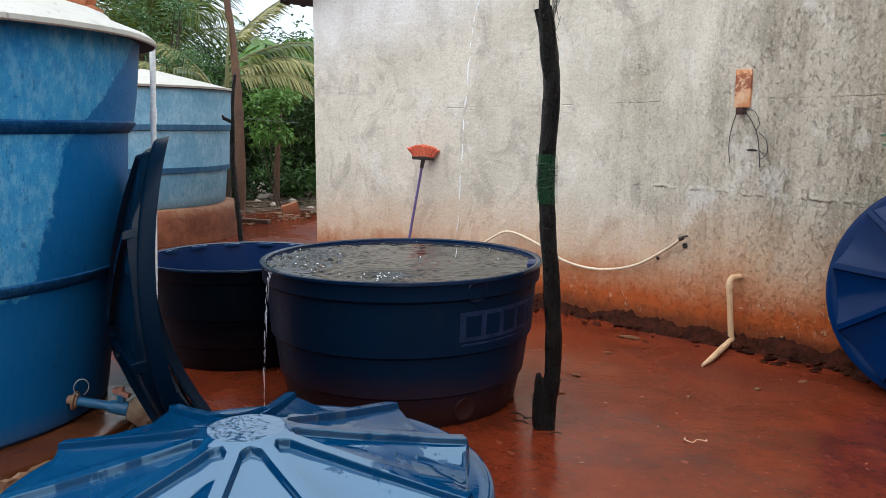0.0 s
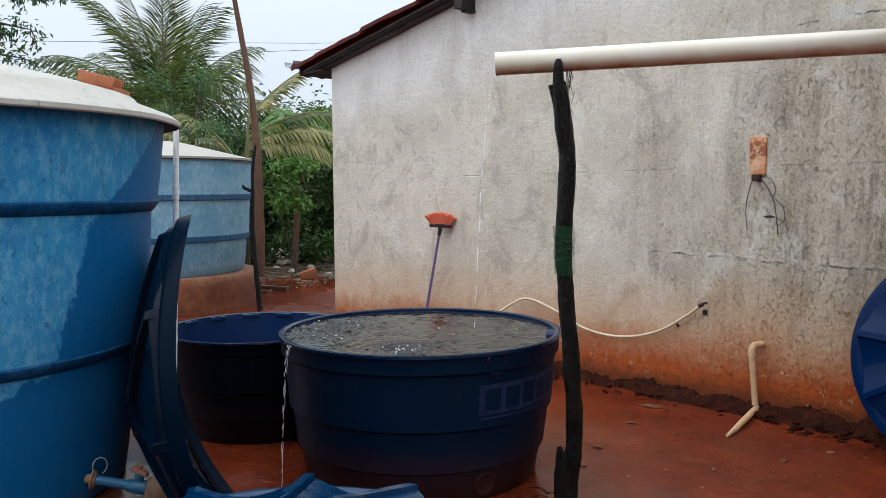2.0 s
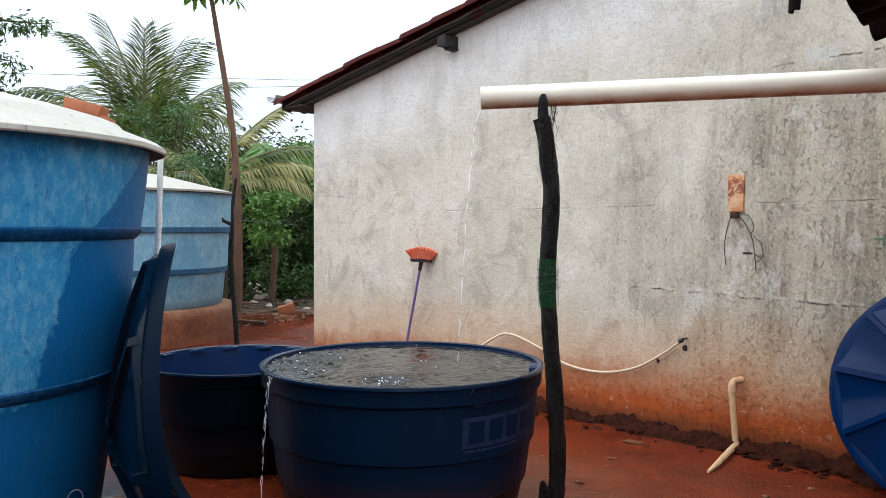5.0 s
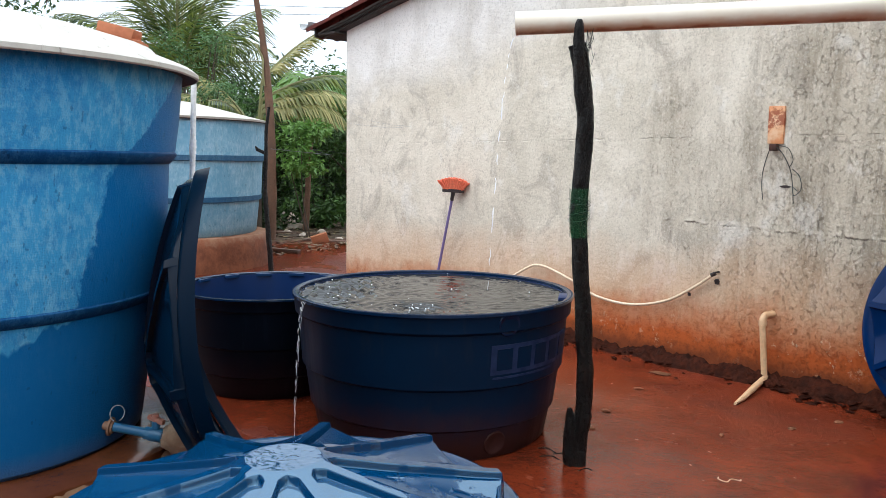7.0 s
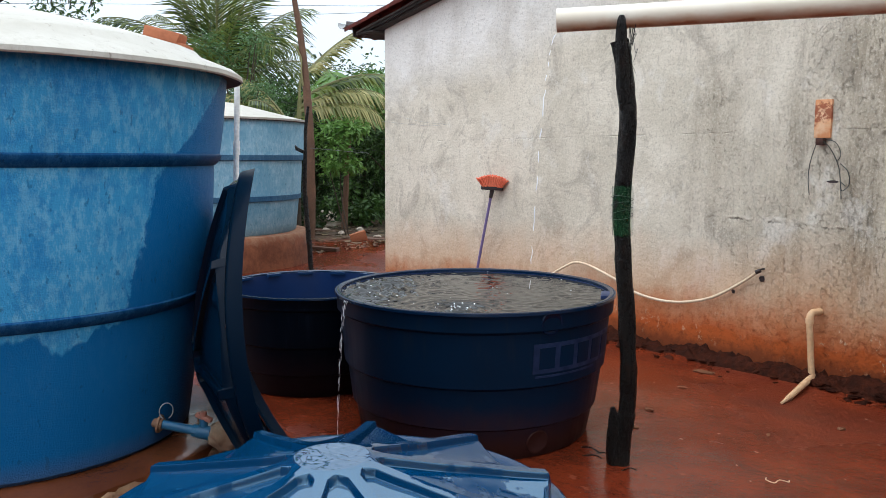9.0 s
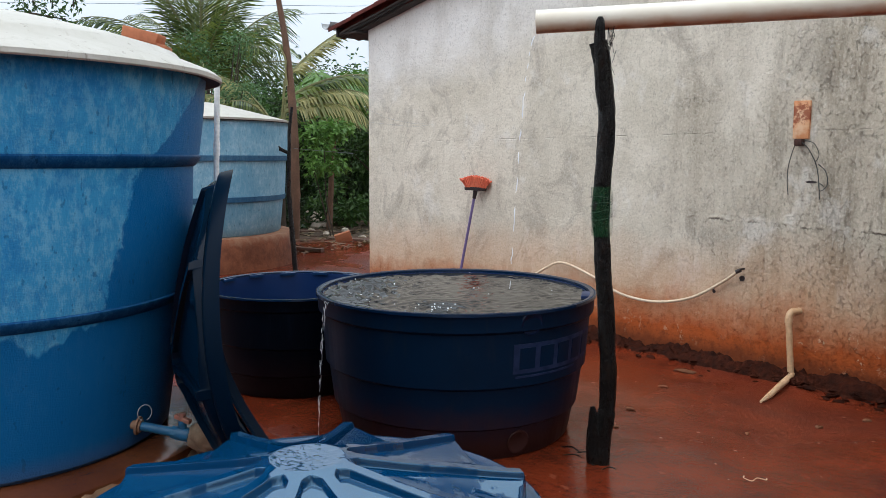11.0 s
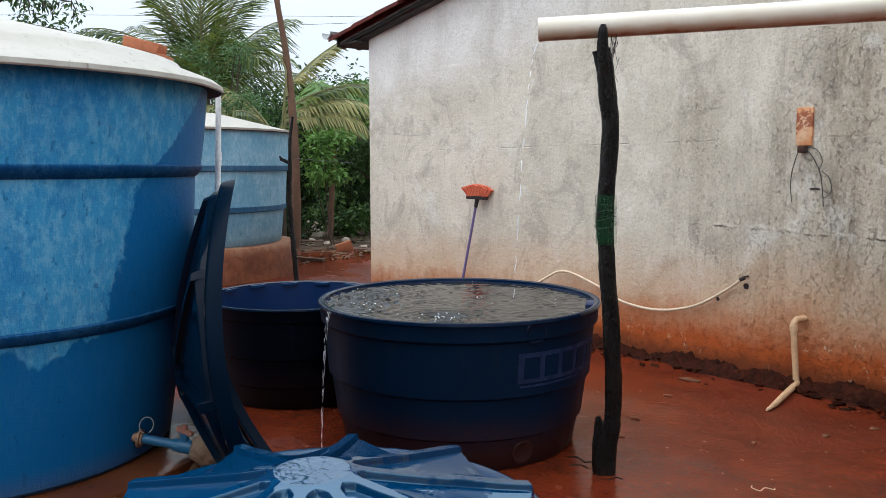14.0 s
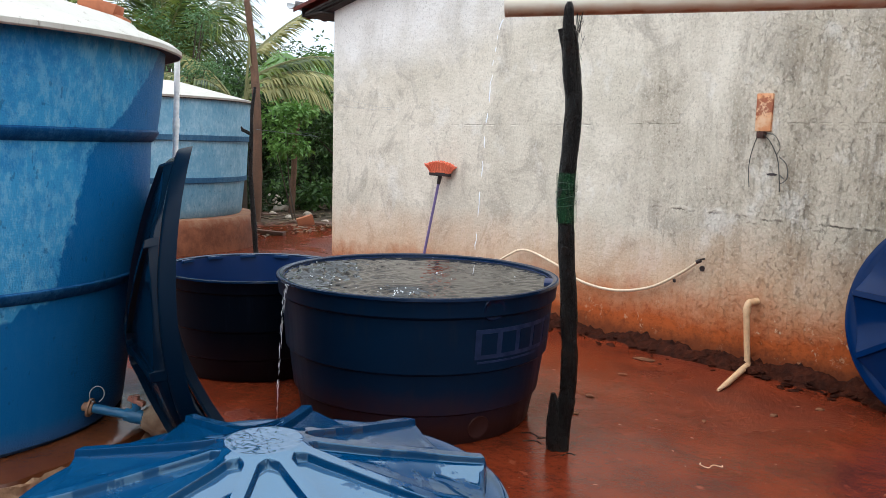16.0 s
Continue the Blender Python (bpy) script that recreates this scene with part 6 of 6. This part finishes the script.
rag = link("plastic_strip", *tube(smooth_line([(-10.93, 6.06, 3.10), (-10.86, 6.02, 3.06), (-10.79, 6.07, 2.9), (-10.78, 6.06, 2.7), (-10.77, 6.08, 2.5)], 5), [0.028, 0.03, 0.028, 0.024, 0.02] + [0.014] * 16, 8, 0.4), M["stalk"])
tagged(rag, "yellow plastic strip tied round the papaya trunk", "strip")

for k, (x, y, h, w, mt, sz, nl) in enumerate((
        (-14.4, 9.4, 2.6, 1.1, "leaf_dark", 0.17, 3000), (-15.0, 10.4, 2.7, 1.5, "leaf", 0.20, 3600), (-15.6, 9.3, 2.2, 1.1, "leaf_dark", 0.17, 2600),
        (-17.6, 10.4, 3.2, 1.7, "leaf_dark", 0.22, 3400), (-17.2, 8.6, 2.6, 1.5, "leaf", 0.2, 3200), (-20.5, 9.6, 3.0, 2.0, "leaf_dark", 0.26, 3200),
        (-21.5, 8.3, 2.8, 2.0, "leaf", 0.26, 2800), (-12.9, 9.9, 2.7, 1.2, "leaf", 0.18, 3600), (-25.0, 8.4, 2.6, 2.4, "leaf_dark", 0.3, 2400),
        (-26.0, 12.5, 3.4, 2.8, "leaf_dark", 0.34, 2800), (-20.0, 12.6, 3.0, 2.2, "leaf", 0.28, 3200), (-24.0, 5.0, 2.4, 2.2, "leaf_dark", 0.3, 2200))):
    shrub((x, y), h, w, 40 + k, M[mt], "dense wet green shrub behind the yard" if mt == "leaf" else "dense shrub behind the yard, leaves coloured dark for shade", sz * 0.62, int(nl * 2.3), base=0.05)
shrub((-12.30, 5.72), 3.35, 0.55, 71, M["leaf_fine"], "slender tree with pale feathery foliage", 0.07, 2600, "small_tree", 0.35, 0.035, 14, "tree", 0.52)
shrub((-12.6, 8.2), 0.7, 0.5, 72, M["leaf"], "knee-high weeds beside the path", 0.13, 900, "weed", 0.5, 0.012, 12, "plant", 0.1)
shrub((-12.9, 7.35), 0.6, 0.5, 73, M["leaf_dark"], "low weeds in the litter", 0.12, 600, "weed", 0.5, 0.01, 10, "plant", 0.1)

# tree whose boughs hang in from beyond the tall tank
TB = Vector((-15.3, 2.6, gz(-15.3, 2.6) - 0.1))
tree = thing("bean_tree", TB, "leafy tree with drooping boughs and dark seed pods", "tree", "trees and shrubs behind the yard")
bl = [(0, 0, -0.1), (0.05, 0.1, 1.6), (0.05, 0.2, 3.2), (0.0, 0.3, 4.6)]
link("trunk", *tube(smooth_line(bl, 6), [0.16 - 0.006 * k for k in range(19)], 12, 0.15), M["limb"], tree)
rng = np.random.default_rng(90)
for a, m, b, nl, npod in (((-15.28, 2.75, 4.2), (-14.7, 3.5, 4.75), (-13.80, 4.50, 4.72), 420, 34), ((-15.28, 2.7, 3.8), (-14.8, 3.4, 4.25), (-14.17, 4.08, 4.12), 300, 24),
                           ((-15.28, 2.7, 3.4), (-14.8, 3.3, 3.75), (-14.22, 3.98, 3.66), 240, 4), ((-15.3, 2.9, 4.5), (-15.0, 3.4, 5.1), (-14.6, 3.8, 5.2), 260, 12),
                           ((-15.3, 2.6, 3.6), (-15.6, 2.0, 4.4), (-15.7, 1.6, 4.6), 300, 10), ((-15.3, 2.6, 4.4), (-15.4, 2.4, 5.2), (-15.0, 2.2, 5.8), 300, 10)):
    line = smooth_line([Vector(a) - TB, Vector(m) - TB, Vector(b) - TB], 6)
    bough = link("bough", *tube(line, [0.05 - 0.0035 * k for k in range(13)], 7, 0.15), M["limb"], tree)
    cen = [tuple(p + Vector((rng.normal(0, 0.10), rng.normal(0, 0.10), rng.normal(-0.02, 0.08)))) for p in line[6:] for _ in range(2)]
    link("foliage", *leaf_cloud(rng, cen, 0.085, nl, 0.105, 0.42, 0.5), M["leaf"], bough, smooth=0)
    for k in range(npod):
        c = Vector(cen[rng.integers(0, len(cen))]) + Vector(rng.normal(0, 0.05, 3).tolist())
        L, bend = rng.uniform(0.10, 0.19), Vector((rng.normal(0, 0.03), rng.normal(0, 0.03), 0))
        link("pod", *tube([c, c + bend * 0.4 + Vector((0, 0, -L * 0.5)), c + bend + Vector((0, 0, -L))], [0.006, 0.013, 0.004], 5), M["pods"], bough)

# ---- yard behind: stake, litter, wires ----
stake = thing("stake", (-8.05, 4.62, gz(-8.05, 4.62)), "thin crooked dark stake with a snapped side twig", "stake")
o = Vector((-8.05, 4.62, gz(-8.05, 4.62)))
line = [(-8.03, 4.60, 0.10), (-8.10, 4.60, 0.55), (-8.17, 4.60, 1.05), (-8.16, 4.605, 1.35), (-8.20, 4.64, 1.75), (-8.19, 4.67, 2.02)]
link("stem", *tube([p - o for p in smooth_line(line, 6)], [0.032 - 0.0005 * k for k in range(31)], 10, 0.25), M["bark"], stake)
link("side_twig", *tube([Vector((-8.17, 4.60, 1.50)) - o, Vector((-8.235, 4.54, 1.54)) - o, Vector((-8.25, 4.53, 1.575)) - o], [0.022, 0.02, 0.008], 7, 0.2), M["bark"], stake)

bk = part("brick", box_bm(0.24, 0.16, 0.15, 0.008), M["brick"], None)
bk.matrix_world = Matrix.Translation((-10.08, 6.62, gz(-10.08, 6.62) - 0.01)) @ Matrix.Rotation(radians(62), 4, "Z") @ Matrix.Rotation(-0.30, 4, "Y")
tagged(bk, "orange clay block lying on the wet path", "brick", "bricks")
M["plank"] = grainy("wet_plank", (0.14, 0.07, 0.045), (0.08, 0.045, 0.03), 0.6, 6, 50, 0.5, 0.005)
for x, y, l, a, wd in ((-9.55, 5.62, 0.55, 0.5, 0.10), (-10.1, 6.95, 1.1, 0.75, 0.12), (-11.3, 6.55, 0.9, 0.2, 0.05), (-12.3, 7.2, 0.8, 1.1, 0.05), (-11.7, 7.0, 1.2, 0.9, 0.06)):
    pk = part("plank", box_bm(l, wd, 0.05, 0.006, True, 0.006), M["plank"], None)
    pk.matrix_world = Matrix.Translation((x, y, gz(x, y) - 0.005)) @ Matrix.Rotation(a, 4, "Z") @ Matrix.Rotation(0.04, 4, "Y")
    tagged(pk, "old wet plank lying on the ground", "plank", "planks in the litter")
rnd = random.Random(3)
M["rubble"] = grainy("pale_rubble", (0.46, 0.40, 0.33), (0.30, 0.22, 0.16), 0.8, 9, 50, 0.5, 0.006, random=0.25)
for k, (x, y, s) in enumerate(((-13.6, 8.5, 0.26), (-13.2, 8.25, 0.20), (-12.6, 7.75, 0.16), (-14.2, 8.6, 0.22), (-11.4, 7.5, 0.09), (-10.9, 7.1, 0.07), (-12.0, 7.2, 0.10), (-11.2, 7.0, 0.08), (-10.6, 7.3, 0.06))):
    stone(x, y, s, s * 0.7, s * 0.5, rnd.uniform(0, 3), M["rubble"], "rough pale rubble stone among leaf litter", "stone", "stone", 0.5)
litter = []
rng = np.random.default_rng(17)
for k in range(2200):
    x, y = rng.uniform(-16, -9.3), rng.uniform(5.3, 10)
    s = rng.uniform(0.02, 0.07)
    litter.append(placed(([(0, -1, 0), (1.4, 0, 0.3), (0, 1, 0), (-1.4, 0, 0.25)], [(0, 1, 2), (0, 2, 3)]), Matrix.Translation((x, y, gz(x, y) + 0.012)) @ Matrix.Rotation(rng.uniform(0, 6), 4, "Z") @ Matrix.Rotation(rng.uniform(-0.4, 0.4), 4, "X") @ Matrix.Diagonal((s, s * 0.5, s, 1))))
tagged(link("leaf_litter", *joined(litter), leaf_material("leaf_litter", (0.06, 0.035, 0.02), (0.20, 0.14, 0.07), 0.7, 0.1), smooth=0), "scattered dead leaves and twigs on the soil", "leaf litter", kind="stuff")
for z0, z1 in ((6.22, 6.04), (5.66, 5.84)):
    cb = link("power_line", *tube([(-42, -6, 2 * z0 - z1 + 0.2), (-27.4, 8.0, z0), (-21.2, 14.2, z1), (-8, 28, 2 * z1 - z0 + 0.4)], 0.0065, 6), M["wire"])
    tagged(cb, "thin power line crossing the sky", "power line", "power lines")
fence = link("fence_wire", *tube([(-8.3, 4.75, 1.55), (-9.8, 6.6, 1.50), (-12.05, 7.6, 1.62), (-13.0, 9.6, 1.5)], 0.004, 5), M["wire"])
tagged(fence, "single slack wire strung between stakes and trunks", "wire")
